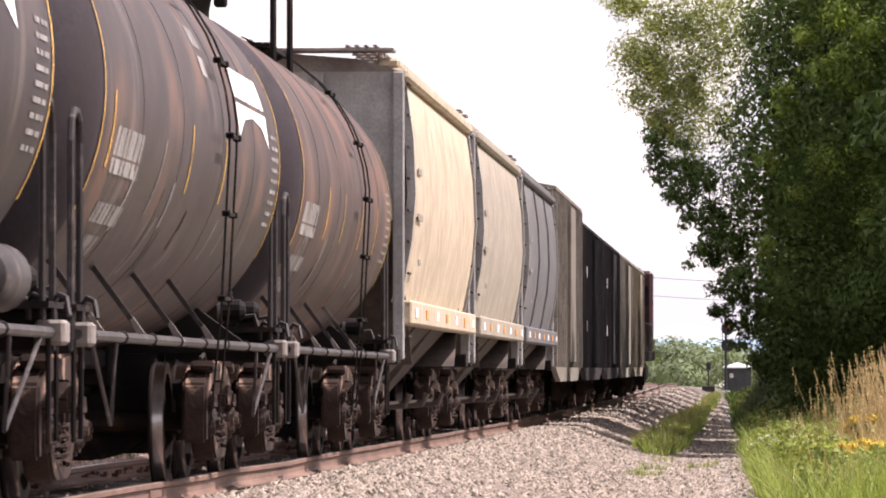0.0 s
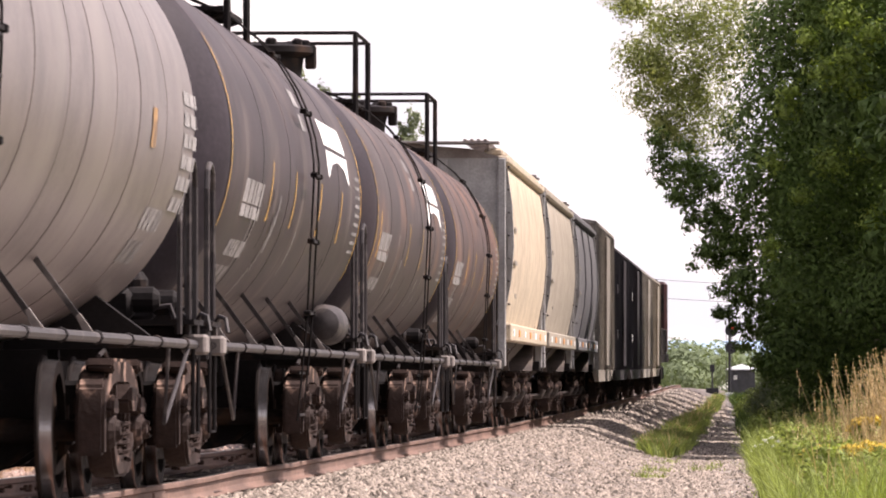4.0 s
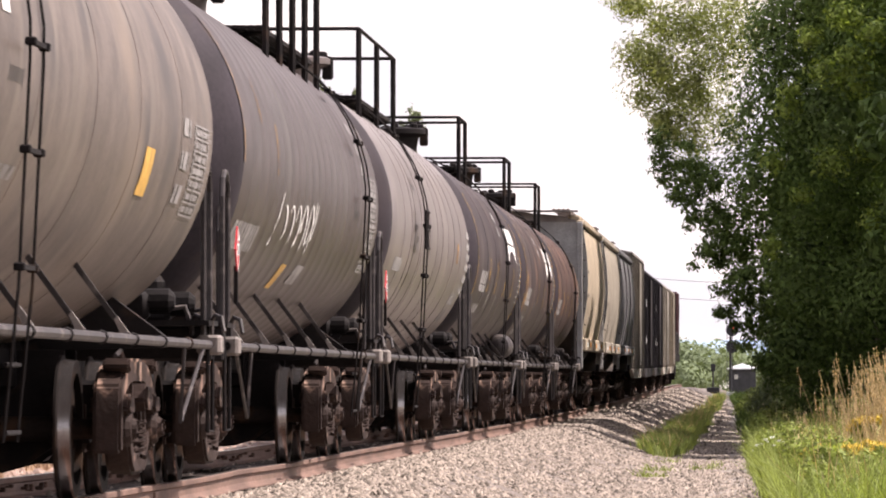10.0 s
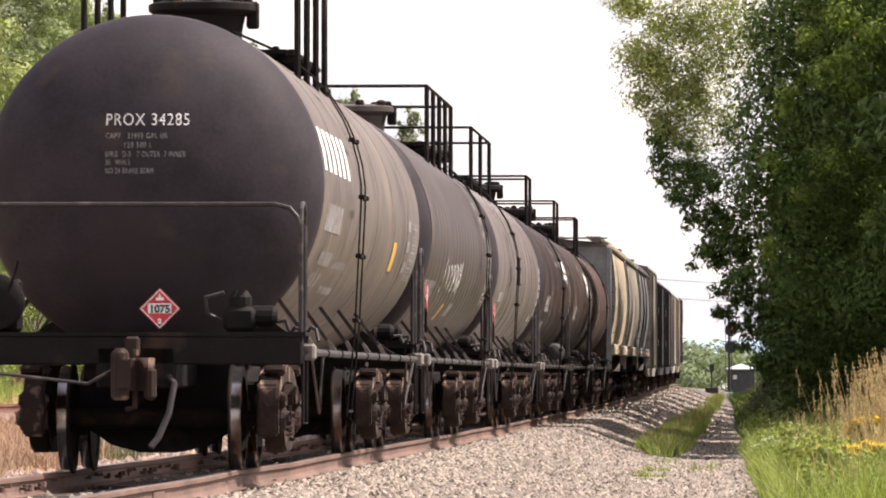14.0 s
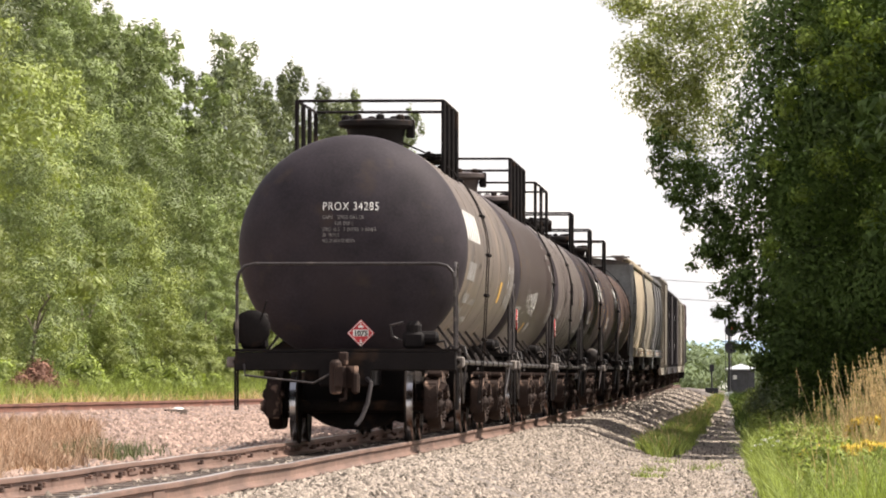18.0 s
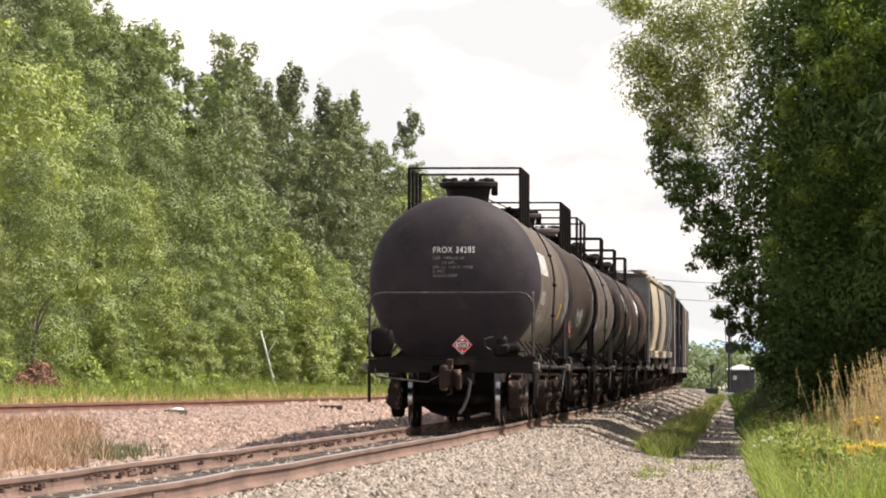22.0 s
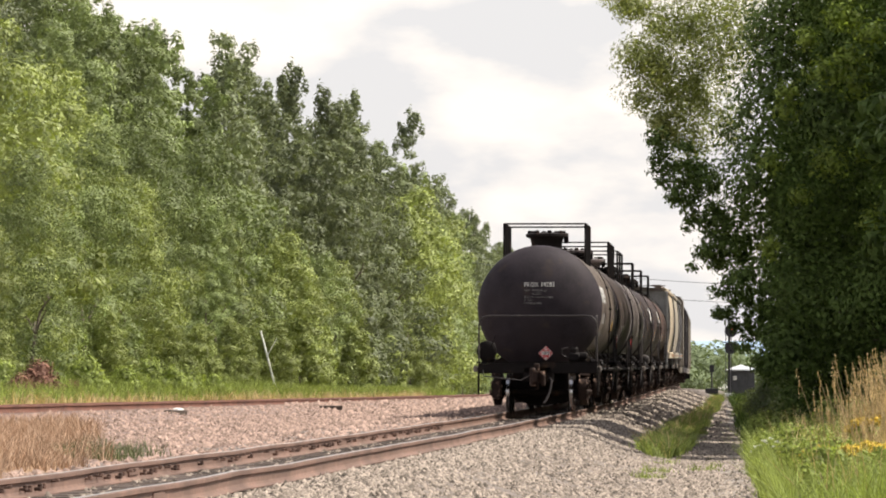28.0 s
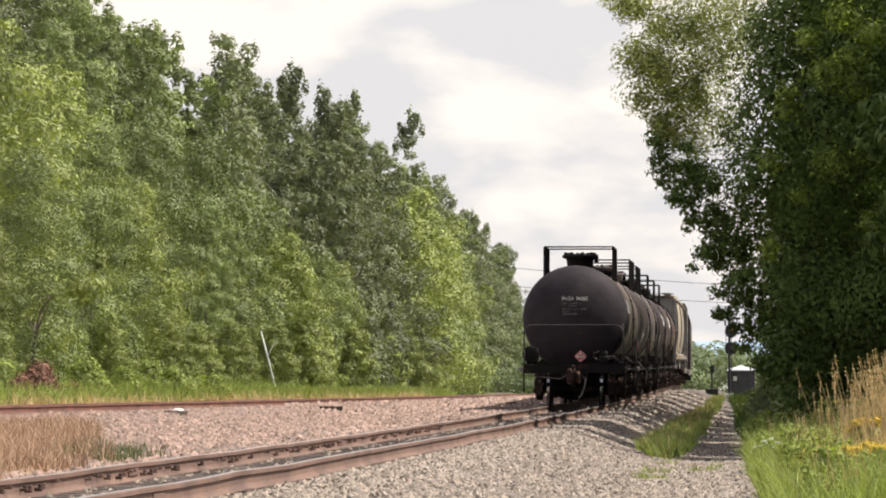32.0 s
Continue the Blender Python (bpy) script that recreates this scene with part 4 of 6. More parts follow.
# ---- covered hoppers ----
def hopper(label, a_mid, half, paint, end_paint, n_panel):
    car = thing("covered_hopper", label, "hopper car", "cars of the freight train")
    y0, y1 = -half + 0.8, half - 0.8
    sec = [(1.42, 1.62), (1.46, 1.75), (1.56, 2.3), (1.6, 2.8), (1.575, 3.4), (1.5, 3.95), (1.42, 4.08)]
    w = (y1 - y0) / n_panel
    for sgn in (-1, 1):
        for i in range(n_panel):
            verts, faces = [], []
            a, b = y0 + w * i + 0.06, y0 + w * (i + 1) - 0.06
            for x, z in sec:
                verts += [(sgn * x, a, z), (sgn * x, b, z), (sgn * (x - 0.05), a, z), (sgn * (x - 0.05), b, z)]
            for k in range(len(sec) - 1):
                q = 4 * k
                faces += [(q, q + 1, q + 5, q + 4), (q + 2, q + 6, q + 7, q + 3), (q, q + 4, q + 6, q + 2), (q + 1, q + 3, q + 7, q + 5)]
            part("side_panel", mesh_of("side_panel", verts, faces), paint, car, smooth=True)
        for i in range(n_panel + 1):
            yy = y0 + w * i
            bm = B()
            slab(bm, [(sgn * (x - 0.06), z) for x, z in sec] + [(sgn * (x + 0.03), z) for x, z in sec[::-1]], yy - 0.07, yy + 0.07, "xz")
            part("side_post", bm, end_paint if i in (0, n_panel) else paint, car)
        part("side_sill", box(B(), min(sgn * 1.4, sgn * 1.6), max(sgn * 1.4, sgn * 1.6), y0 - 0.3, y1 + 0.3, 1.38, 1.64, 0.02), paint, car)
        part("eave", box(B(), min(sgn * 1.36, sgn * 1.56), max(sgn * 1.36, sgn * 1.56), -half + 0.5, half - 0.5, 4.02, 4.14, 0.03), paint, car)
        for i in range(7):
            yy = y0 + 0.6 + i * (y1 - y0 - 1.2) / 6
            part("reflector", box(B(), min(sgn * 1.6, sgn * 1.612), max(sgn * 1.6, sgn * 1.612), yy - 0.22, yy + 0.22, 1.46, 1.56), M["orange" if i % 2 else "white"], car)
    bm = slab(B(), [(-1.5, 4.1), (-1.0, 4.24), (0, 4.32), (1.0, 4.24), (1.5, 4.1)], -half + 0.5, half - 0.5, "xz")
    part("roof", bm, M["hop_roof"], car)
    for sgn in (-1, 1):
        part("cornice", box(B(), min(sgn * 1.2, sgn * 1.47), max(sgn * 1.2, sgn * 1.47), -half + 0.55, half - 0.55, 4.14, 4.25, 0.03), paint, car)
    hatch = part("hatch_cover", box(B(), -0.3, 0.3, -half + 1.6, half - 1.6, 4.3, 4.4, 0.03), end_paint, car)
    for sgn in (-1, 1):
        rw = new("running_board")
        rw.parent = car
        for k in range(4):
            x = sgn * (0.92 + 0.1 * k)
            part("board", box(B(), x - 0.02, x + 0.02, -half + 0.2, half - 0.2, 4.36, 4.375), M["hop_roof"], rw)
        for i in range(26):
            yy = -half + 0.5 + i * (2 * half - 1.0) / 25
            part("bracket", tube(B(), [(sgn * 0.88, yy, 4.35), (sgn * 1.24, yy, 4.35), (sgn * 1.26, yy, 4.2)], 0.018), M["hop_roof"], rw)
    for sgn in (-1, 1):
        e = sgn * half
        a, b = sorted((e - sgn * 0.5, e - sgn * 0.56))
        part("end_panel", box(B(), -1.42, 1.42, a, b, 2.5, 4.1), end_paint, car)
        bm = B()
        q = [bm.verts.new(p) for p in ((-1.45, e - sgn * 0.5, 2.5), (1.45, e - sgn * 0.5, 2.5), (1.45, e - sgn * 3.4, 0.95), (-1.45, e - sgn * 3.4, 0.95), (-1.45, e - sgn * 0.56, 2.5), (1.45, e - sgn * 0.56, 2.5), (1.45, e - sgn * 3.46, 0.95), (-1.45, e - sgn * 3.46, 0.95))]
        for f in ((0, 1, 2, 3), (4, 7, 6, 5), (0, 3, 7, 4), (1, 5, 6, 2), (0, 4, 5, 1), (3, 2, 6, 7)):
            bm.faces.new([q[k] for k in f])
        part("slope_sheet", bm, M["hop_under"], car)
        # closing sheets of the upper side at the ends
        for u in (-1, 1):
            part("corner_post", box(B(), min(u * 1.4, u * 1.52), max(u * 1.4, u * 1.52), min(e - sgn * 0.42, e - sgn * 0.56), max(e - sgn * 0.42, e - sgn * 0.56), 1.0, 4.1, 0.015), end_paint, car)
            lad = new("ladder")
            lad.parent = car
            for i in range(9):
                part("rung", tube(B(), [(u * 1.56, e - sgn * 0.5, 1.25 + 0.34 * i), (u * 1.56, e - sgn * 0.95, 1.25 + 0.34 * i)], 0.016, 5), M["brace"], lad)
        for u in (-0.6, 0.0, 0.6):
            part("end_stiffener", box(B(), u - 0.05, u + 0.05, min(e - sgn * 0.42, e - sgn * 0.5), max(e - sgn * 0.42, e - sgn * 0.5), 2.5, 4.08), end_paint, car)
        part("cross_board", box(B(), -1.42, 1.42, min(e - sgn * 0.15, e - sgn * 0.75), max(e - sgn * 0.15, e - sgn * 0.75), 4.31, 4.34), M["hop_roof"], car)
        part("end_platform", box(B(), -1.48, 1.48, min(e, e - sgn * 0.6), max(e, e - sgn * 0.6), 0.95, 1.12, 0.015), M["under"], car)
        part("stub_sill", box(B(), -0.3, 0.3, min(e, e - sgn * 3), max(e, e - sgn * 3), 0.72, 1.0), M["under"], car)
    for i in range(3):
        yy = -half + 2.7 + (i + 0.5) * (2 * half - 5.4) / 3
        bm = B()
        t = [bm.verts.new(p) for p in ((-1.4, yy - 1.8, 1.5), (1.4, yy - 1.8, 1.5), (1.4, yy + 1.8, 1.5), (-1.4, yy + 1.8, 1.5))]
        q = [bm.verts.new(p) for p in ((-0.5, yy - 0.5, 0.45), (0.5, yy - 0.5, 0.45), (0.5, yy + 0.5, 0.45), (-0.5, yy + 0.5, 0.45))]
        bm.faces.new(t)
        bm.faces.new(q[::-1])
        for k in range(4):
            bm.faces.new((t[k], q[k], q[(k + 1) % 4], t[(k + 1) % 4]))
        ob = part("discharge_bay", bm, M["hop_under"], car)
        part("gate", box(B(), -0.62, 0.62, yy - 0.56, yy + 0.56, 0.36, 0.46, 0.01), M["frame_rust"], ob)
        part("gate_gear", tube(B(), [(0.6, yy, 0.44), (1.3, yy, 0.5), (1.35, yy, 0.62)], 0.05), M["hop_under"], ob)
    for z, w2 in ((3.1, 0.9), (2.6, 1.2), (2.1, 0.6)):
        yy = y0 + 0.9
        part("number_bar", box(B(), 1.602, 1.61, yy, yy + w2 * 0.8, z - 0.07, z), M["box_grey"], car)
    ws = gear(car, half, 2 * half - 4.4)
    CARS.append((car, a_mid, ws))
    return car


hopper("cream covered hopper car with curved ribbed sides", 115.45, 8.35, M["hop_tan"], M["hop_end"], 1)
hopper("beige covered hopper car with curved sides", 132.85, 8.35, M["hop_beige"], M["hop_end"], 1)
hopper("slate grey covered hopper car with curved sides", 150.25, 8.35, M["hop_grey"], M["hop_end"], 3)


# ---- box-shaped cars ----
def box_car(label, a_mid, half, paint, ribs, tall=4.16):
    car = thing("boxcar", label, "boxcar", "cars of the freight train")
    hw, z0, z1 = 1.46, 1.0, tall
    part("body", box(B(), -hw, hw, -half + 0.35, half - 0.35, z0, z1, 0.03), paint, car)
    bm = slab(B(), [(-hw - 0.05, z1), (-hw * 0.6, z1 + 0.12), (0, z1 + 0.17), (hw * 0.6, z1 + 0.12), (hw + 0.05, z1), (hw + 0.05, z1 - 0.06), (-hw - 0.05, z1 - 0.06)], -half + 0.3, half - 0.3, "xz")
    part("roof", bm, paint, car)
    for sgn in (-1, 1):
        for i in range(ribs):
            yy = -half + 0.45 + i * (2 * half - 0.9) / (ribs - 1)
            part("rib", box(B(), min(sgn * hw, sgn * (hw + 0.07)), max(sgn * hw, sgn * (hw + 0.07)), yy - 0.06, yy + 0.06, z0, z1 - 0.07), paint, car)
        part("side_sill", slab(B(), [(-half + 0.4, 1.0), (half - 0.4, 1.0), (half - 3.2, 0.72), (-half + 3.2, 0.72)], min(sgn * 1.4, sgn * 1.5), max(sgn * 1.4, sgn * 1.5)), paint, car)
        part("door", box(B(), min(sgn * (hw + 0.08), sgn * (hw + 0.13)), max(sgn * (hw + 0.08), sgn * (hw + 0.13)), -1.5, 1.5, z0 + 0.1, z1 - 0.2, 0.01), paint, car)
        for e in (-1, 1):
            part("end_ladder", box(B(), sgn * 1.2 - 0.2, sgn * 1.2 + 0.2, min(e * (half - 0.35), e * (half - 0.28)), max(e * (half - 0.35), e * (half - 0.28)), 1.1, 3.9), M["steel"], car)
        for z in (1.8, 3.0):
            part("marking", box(B(), min(sgn * (hw + 0.075), sgn * (hw + 0.08)), max(sgn * (hw + 0.075), sgn * (hw + 0.08)), -half + 2.2, -half + 2.6, z, z + 0.24), M["white" if paint is M["box_dark"] else "signal"], car)
    part("centre_sill", box(B(), -0.35, 0.35, -half, half, 0.72, 1.0), M["under"], car)
    ws = gear(car, half, 2 * half - 4.2)
    CARS.append((car, a_mid, ws))


for k, (paint, lab) in enumerate((("box_grey", "tall grey ribbed boxcar with faded paint"), ("box_dark", "near-black boxcar with white marks"), ("box_dark", "near-black boxcar with white marks"),
                                  ("box_pale", "weathered grey ribbed boxcar on the train"), ("hop_beige", "pale beige boxcar behind the locomotive"))):
    box_car(lab, 159.4 + 18.94 * (k + 0.5), 9.12, M[paint], 13, 4.42 if k == 0 else 4.16)


# ---- locomotive ----
def locomotive(a_rear):
    car = thing("locomotive", "dark maroon diesel road locomotive at the train's head", "locomotive", "cars of the freight train")
    h = 11.0
    part("frame", box(B(), -1.5, 1.5, -h, h, 1.2, 1.55, 0.02), M["under"], car)
    part("long_hood", box(B(), -0.95, 0.95, -h + 1.0, 5.2, 1.55, 4.2, 0.08), M["box_dark"], car)
    part("radiator_flare", slab(B(), [(-1.5, 4.1), (-1.0, 3.5), (1.0, 3.5), (1.5, 4.1), (1.3, 4.35), (-1.3, 4.35)], -h + 1.2, -h + 5.0, "xz"), M["under"], car)
    cab = part("cab", box(B(), -1.5, 1.5, 5.2, 8.0, 1.55, 4.45, 0.1), M["loco_red"], car)
    for sgn in (-1, 1):
        part("side_window", box(B(), min(sgn * 1.49, sgn * 1.52), max(sgn * 1.49, sgn * 1.52), 5.7, 7.4, 3.2, 3.9), M["glass"], cab)
        part("rear_window", box(B(), sgn * 1.2 - 0.16, sgn * 1.2 + 0.16, 5.17, 5.21, 3.2, 3.9), M["glass"], cab)
        part("handrail", tube(B(), [(sgn * 1.48, -h + 0.3, 2.5), (sgn * 1.48, 5.1, 2.5)], 0.025), M["pipe"], car)
        for i in range(8):
            part("stanchion", tube(B(), [(sgn * 1.48, -h + 0.3 + 2.2 * i, 1.5), (sgn * 1.48, -h + 0.3 + 2.2 * i, 2.5)], 0.025), M["pipe"], car)
        part("step_well", box(B(), min(sgn * 1.2, sgn * 1.5), max(sgn * 1.2, sgn * 1.5), -h + 0.05, -h + 0.7, 0.4, 1.25), M["under"], car)
    part("nose", box(B(), -0.9, 0.9, 8.0, 9.6, 1.55, 3.2, 0.15), M["loco_red"], car)
    part("fuel_tank", box(B(), -1.4, 1.4, -3.4, 3.4, 0.4, 1.2, 0.2), M["under"], car)
    part("number_light", box(B(), -0.5, 0.5, -h + 0.98, -h + 1.0, 3.6, 3.85), M["white"], car)
    ws = gear(car, h, 13.4)
    CARS.append((car, a_rear + h, ws))


locomotive(254.8)


# ---- trees and plants ----
def leaf_mesh(name, blobs, n, size, seed, hollow=0.55, droop=0.0, up=0.0):
    """Many small leaf blades in the outer shells of the given clumps (x, y, z, rx, ry, rz)."""
    rs = np.random.RandomState(seed)
    vol = np.array([b[3] * b[4] + b[4] * b[5] + b[3] * b[5] for b in blobs])
    pick = rs.choice(len(blobs), n, p=vol / vol.sum())
    bl = np.array(blobs)[pick]
    d = rs.normal(size=(n, 3))
    d /= np.linalg.norm(d, axis=1)[:, None]
    flip = (rs.rand(n) < up) & (d[:, 2] < 0)
    d[flip, 2] *= -1
    r = hollow + (1.12 - hollow) * rs.rand(n) ** (0.8 if hollow > 0.05 else 0.42)
    lump = 1 + 0.16 * np.sin(d[:, 0] * 5 + pick) * np.cos(d[:, 2] * 6 + pick * 2)
    p = bl[:, :3] + d * (r * lump)[:, None] * bl[:, 3:6]
    nrm = d * 1.5 + rs.normal(size=(n, 3)) * 0.42 + np.array([0, 0, 0.3])
    a = np.cross(nrm, rs.normal(size=(n, 3)))
    a[:, 2] -= droop
    a /= np.linalg.norm(a, axis=1)[:, None]
    b = np.cross(nrm, a)
    b /= np.linalg.norm(b, axis=1)[:, None]
    L = size * (0.6 + 0.8 * rs.rand(n))[:, None]
    v = np.empty((n, 3, 3))
    v[:, 0], v[:, 1], v[:, 2] = p - a * L * 0.5 + b * L * 0.3, p - a * L * 0.45 - b * L * 0.32, p + a * L * 0.62
    me = bpy.data.meshes.new(name)
    me.vertices.add(3 * n)
    me.vertices.foreach_set("co", v.reshape(-1))
    me.loops.add(3 * n)
    me.loops.foreach_set("vertex_index", np.arange(3 * n))
    me.polygons.add(n)
    me.polygons.foreach_set("loop_start", np.arange(0, 3 * n, 3))
    me.update(calc_edges=True)
    return me


def blade_mesh(name, places, h, w, seed, lean=0.3, per=1):
    """Grass blades: thin bent triangles at (x, y, z, scale)."""
    rs = np.random.RandomState(seed)
    P = np.repeat(np.array(places), per, axis=0)
    n = len(P)
    P[:, 0] += rs.normal(size=n) * 0.06
    P[:, 1] += rs.normal(size=n) * 0.06
    ang = rs.rand(n) * 2 * math.pi
    side = np.stack([np.cos(ang), np.sin(ang), 0 * ang], 1)
    tip = rs.normal(size=(n, 3)) * lean
    tip[:, 2] = 1
    H = (h * P[:, 3] * (0.55 + 0.7 * rs.rand(n)))[:, None]
    W = w * (0.6 + 0.8 * rs.rand(n))[:, None]
    base = P[:, :3]
    v = np.empty((n, 5, 3))
    v[:, 0], v[:, 1] = base - side * W, base + side * W
    mid = base + tip * H * 0.55 * np.array([0.6, 0.6, 1])
    v[:, 2], v[:, 3] = mid + side * W * 0.8, mid - side * W * 0.8
    v[:, 4] = base + tip * H
    me = bpy.data.meshes.new(name)
    me.vertices.add(5 * n)
    me.vertices.foreach_set("co", v.reshape(-1))
    idx = np.arange(n)[:, None] * 5
    loops = np.concatenate([idx + np.array([0, 1, 2, 3]), idx + np.array([3, 2, 4])], 1).reshape(-1)
    me.loops.add(7 * n)
    me.loops.foreach_set("vertex_index", loops)
    me.polygons.add(2 * n)
    st = np.empty((n, 2), int)
    st[:, 0], st[:, 1] = np.arange(n) * 7, np.arange(n) * 7 + 4
    me.polygons.foreach_set("loop_start", st.reshape(-1))
    me.update(calc_edges=True)
    return me


def limbs(h, spread, seed, base=0.16):
    """A tapered trunk with limbs that fork upward."""
    rnd = random.Random(seed)
    bm = B()

    def limb(p, d, r, length, depth):
        pts = [p]
        for i in range(4):
            d = (d + Vector((rnd.uniform(-1, 1), rnd.uniform(-1, 1), rnd.uniform(-0.2, 0.5))) * 0.16).normalized()
            pts.append(pts[-1] + d * length / 4)
        for i in range(4):
            r0, r1 = r * (1 - 0.17 * i), r * (1 - 0.17 * (i + 1))
            q = (pts[i + 1] - pts[i]).normalized()
            a = q.orthogonal().normalized()
            b = q.cross(a)
            n = 7 if depth == 0 else 5
            k0 = [bm.verts.new(pts[i] + (a * math.cos(2 * math.pi * k / n) + b * math.sin(2 * math.pi * k / n)) * r0) for k in range(n)]
            k1 = [bm.verts.new(pts[i + 1] + (a * math.cos(2 * math.pi * k / n) + b * math.sin(2 * math.pi * k / n)) * r1) for k in range(n)]
            for k in range(n):
                bm.faces.new((k0[k], k0[(k + 1) % n], k1[(k + 1) % n], k1[k]))
        if depth < 2:
            for i in range(5 if depth == 0 else 3):
                a = rnd.uniform(0, 2 * math.pi)
                o = pts[rnd.choice((1, 2, 3, 4))]
                limb(o, Vector((math.cos(a) * spread, math.sin(a) * spread, rnd.uniform(0.5, 1.1))).normalized(), r * 0.42, length * rnd.uniform(0.22, 0.36), depth + 1)

    limb(Vector((0, 0, -0.2)), Vector((0, 0, 1)), base, h * 0.62, 0)
    return bm


def crown_clumps(h, w, seed, shape, k=34, low=0.03):
    """Clumps of foliage for a crown: larger ones round the stem, small ones that break the outline."""
    rnd = random.Random(seed)
    prof = {"round": lambda f: math.sin(math.pi * (0.14 + 0.76 * f)) ** 0.7, "tall": lambda f: 1.0 - 0.78 * f ** 1.7, "spire": lambda f: 0.9 - 0.8 * f}[shape]
    blobs = []
    for i in range(k):
        f = (i + 0.5) / k
        a = i * 2.4 + rnd.uniform(-0.5, 0.5)
        rr = w * prof(f) * rnd.uniform(0.3, 0.8)
        s = w * rnd.uniform(0.2, 0.4) * (0.55 + 0.45 * prof(f))
        blobs.append((math.cos(a) * rr, math.sin(a) * rr, h * (low + (0.93 - low) * f), s, s, s * rnd.uniform(0.6, 0.95)))
    for i in range(16):
        a, f = rnd.uniform(0, 6.28), rnd.uniform(0.2, 1.0)
        q = w * prof(f) * rnd.uniform(0.85, 1.05)
        blobs.append((math.cos(a) * q, math.sin(a) * q, h * f, w * 0.13, w * 0.13, w * rnd.uniform(0.12, 0.24)))
    for i in range(3):
        blobs.append((rnd.uniform(-0.2, 0.2) * w, rnd.uniform(-0.2, 0.2) * w, h * rnd.uniform(0.93, 1.0), w * 0.07, w * 0.07, h * 0.06))
    return blobs


def tree_kind(name, h, w, n, leaf, material, seed, shape="round", label="", hollow=0.6, core=0.0, blobs=None, trunk=0.6, up=0.0):
    """A tree with its foot at the origin."""
    blobs = blobs or crown_clumps(h, w, seed, shape)
    t = thing("tree", label, "tree", "trees beside the line")
    part("trunk", limbs(h * trunk, 0.6, seed, 0.013 * h), M["bark"], t)
    part("crown", leaf_mesh("crown", blobs, n, leaf, seed, hollow, 0.0, up), material, t)
    if core:
        part("inner_foliage", leaf_mesh("inner_foliage", [(b[0], b[1], b[2], b[3] * 0.75, b[4] * 0.75, b[5] * 0.75) for b in blobs], int(n * core), leaf * (1.5 if leaf < 0.3 else 2.6), seed + 1, 0.0), material, t)
    return t


def on_ground(u, s, turn=0, lift=0.0, scale=1.0):
    p = trk(min(s, 560), u)
    return Matrix.Translation((p.x, s, ground_z(u, s) + lift)) @ pose(0, 0, 0, 0, 0, turn) @ Matrix.Diagonal((scale, scale, scale, 1))


def plant(kind, u, s, turn, scale, label=""):
    t = copy_thing(kind, Matrix())
    t.matrix_basis = on_ground(u, s, turn, 0, scale)
    if label:
        t["label"] = label
    return t


# left row behind the siding: near kinds in fine leaves, far kinds in coarser ones
def row_clumps(h, w, seed, shape):
    """Flat-bottomed boughs with gaps between, and pointed leaders on top."""
    rnd = random.Random(seed)
    prof = {"round": lambda f: math.sin(math.pi * (0.16 + 0.74 * f)) ** 0.7, "tall": lambda f: 1.0 - 0.8 * f ** 1.6, "spire": lambda f: 0.95 - 0.72 * f ** 1.3}[shape]
    blobs = []
    k = 28
    for i in range(k):
        f = (i + 0.5) / k
        a = i * 2.4 + rnd.uniform(-0.6, 0.6)
        p = prof(f)
        rr = w * p * rnd.uniform(0.45, 0.95) * (1 - 0.6 * f * f)
        s = w * rnd.uniform(0.24, 0.4) * (0.3 + 0.7 * p)
        z = h * (0.03 + 0.93 * f) + rnd.uniform(-0.4, 0.4)
        blobs.append((math.cos(a) * rr, math.sin(a) * rr, z, s, s, s * rnd.uniform(0.6, 1.0)))
        # a sprig that stands off each bough
        b = a + rnd.uniform(-0.8, 0.8)
        q = rr + s * rnd.uniform(0.6, 1.1)
        blobs.append((math.cos(b) * q, math.sin(b) * q, z + s * rnd.uniform(0.2, 0.9), s * 0.25, s * 0.25, s * rnd.uniform(0.3, 0.5)))
    # loose leaders over the crown
    for i in range(6):
        q, b = rnd.uniform(0, 0.6) * w, rnd.uniform(0, 6.28)
        blobs.append((math.cos(b) * q, math.sin(b) * q, h * (0.99 - 0.14 * q / w) + rnd.uniform(-0.05, 0.01) * h, w * 0.08, w * 0.08, h * rnd.uniform(0.02, 0.045)))
    return blobs


ROW = [(16.5, 3.9, "leafmid", "tall", "tall green poplar in the row behind the siding"),
       (13.0, 4.0, "leafyel", "round", "yellow-green leafy tree behind the siding"),
       (18.0, 3.2, "leafmid", "spire", "slender pointed tree behind the siding"),
       (18.0, 4.2, "leafdusk", "tall", "olive tree in the stand behind the siding, darkened as under cloud"),
       (6.0, 2.3, "leafyel", "round", "low bright green shrubby tree at the wood's edge"),
       (15.0, 4.4, "leafmid", "round", "broad green tree behind the siding"),
       (20.0, 3.4, "leafdusk", "spire", "slender pointed tree behind the siding, darkened as under cloud")]


def row_kinds(n, leaf):
    return [tree_kind("tree", h, w, n if h > 8 else n // 2, leaf, M[m], 11 + k, shape, lab, 0.72, 0.12, row_clumps(h, w, 11 + k, shape), 0.6, 0.35) for k, (h, w, m, shape, lab) in enumerate(ROW)]


near, far = row_kinds(21000, 0.132), row_kinds(8500, 0.225)
rnd = random.Random(77)
row = []


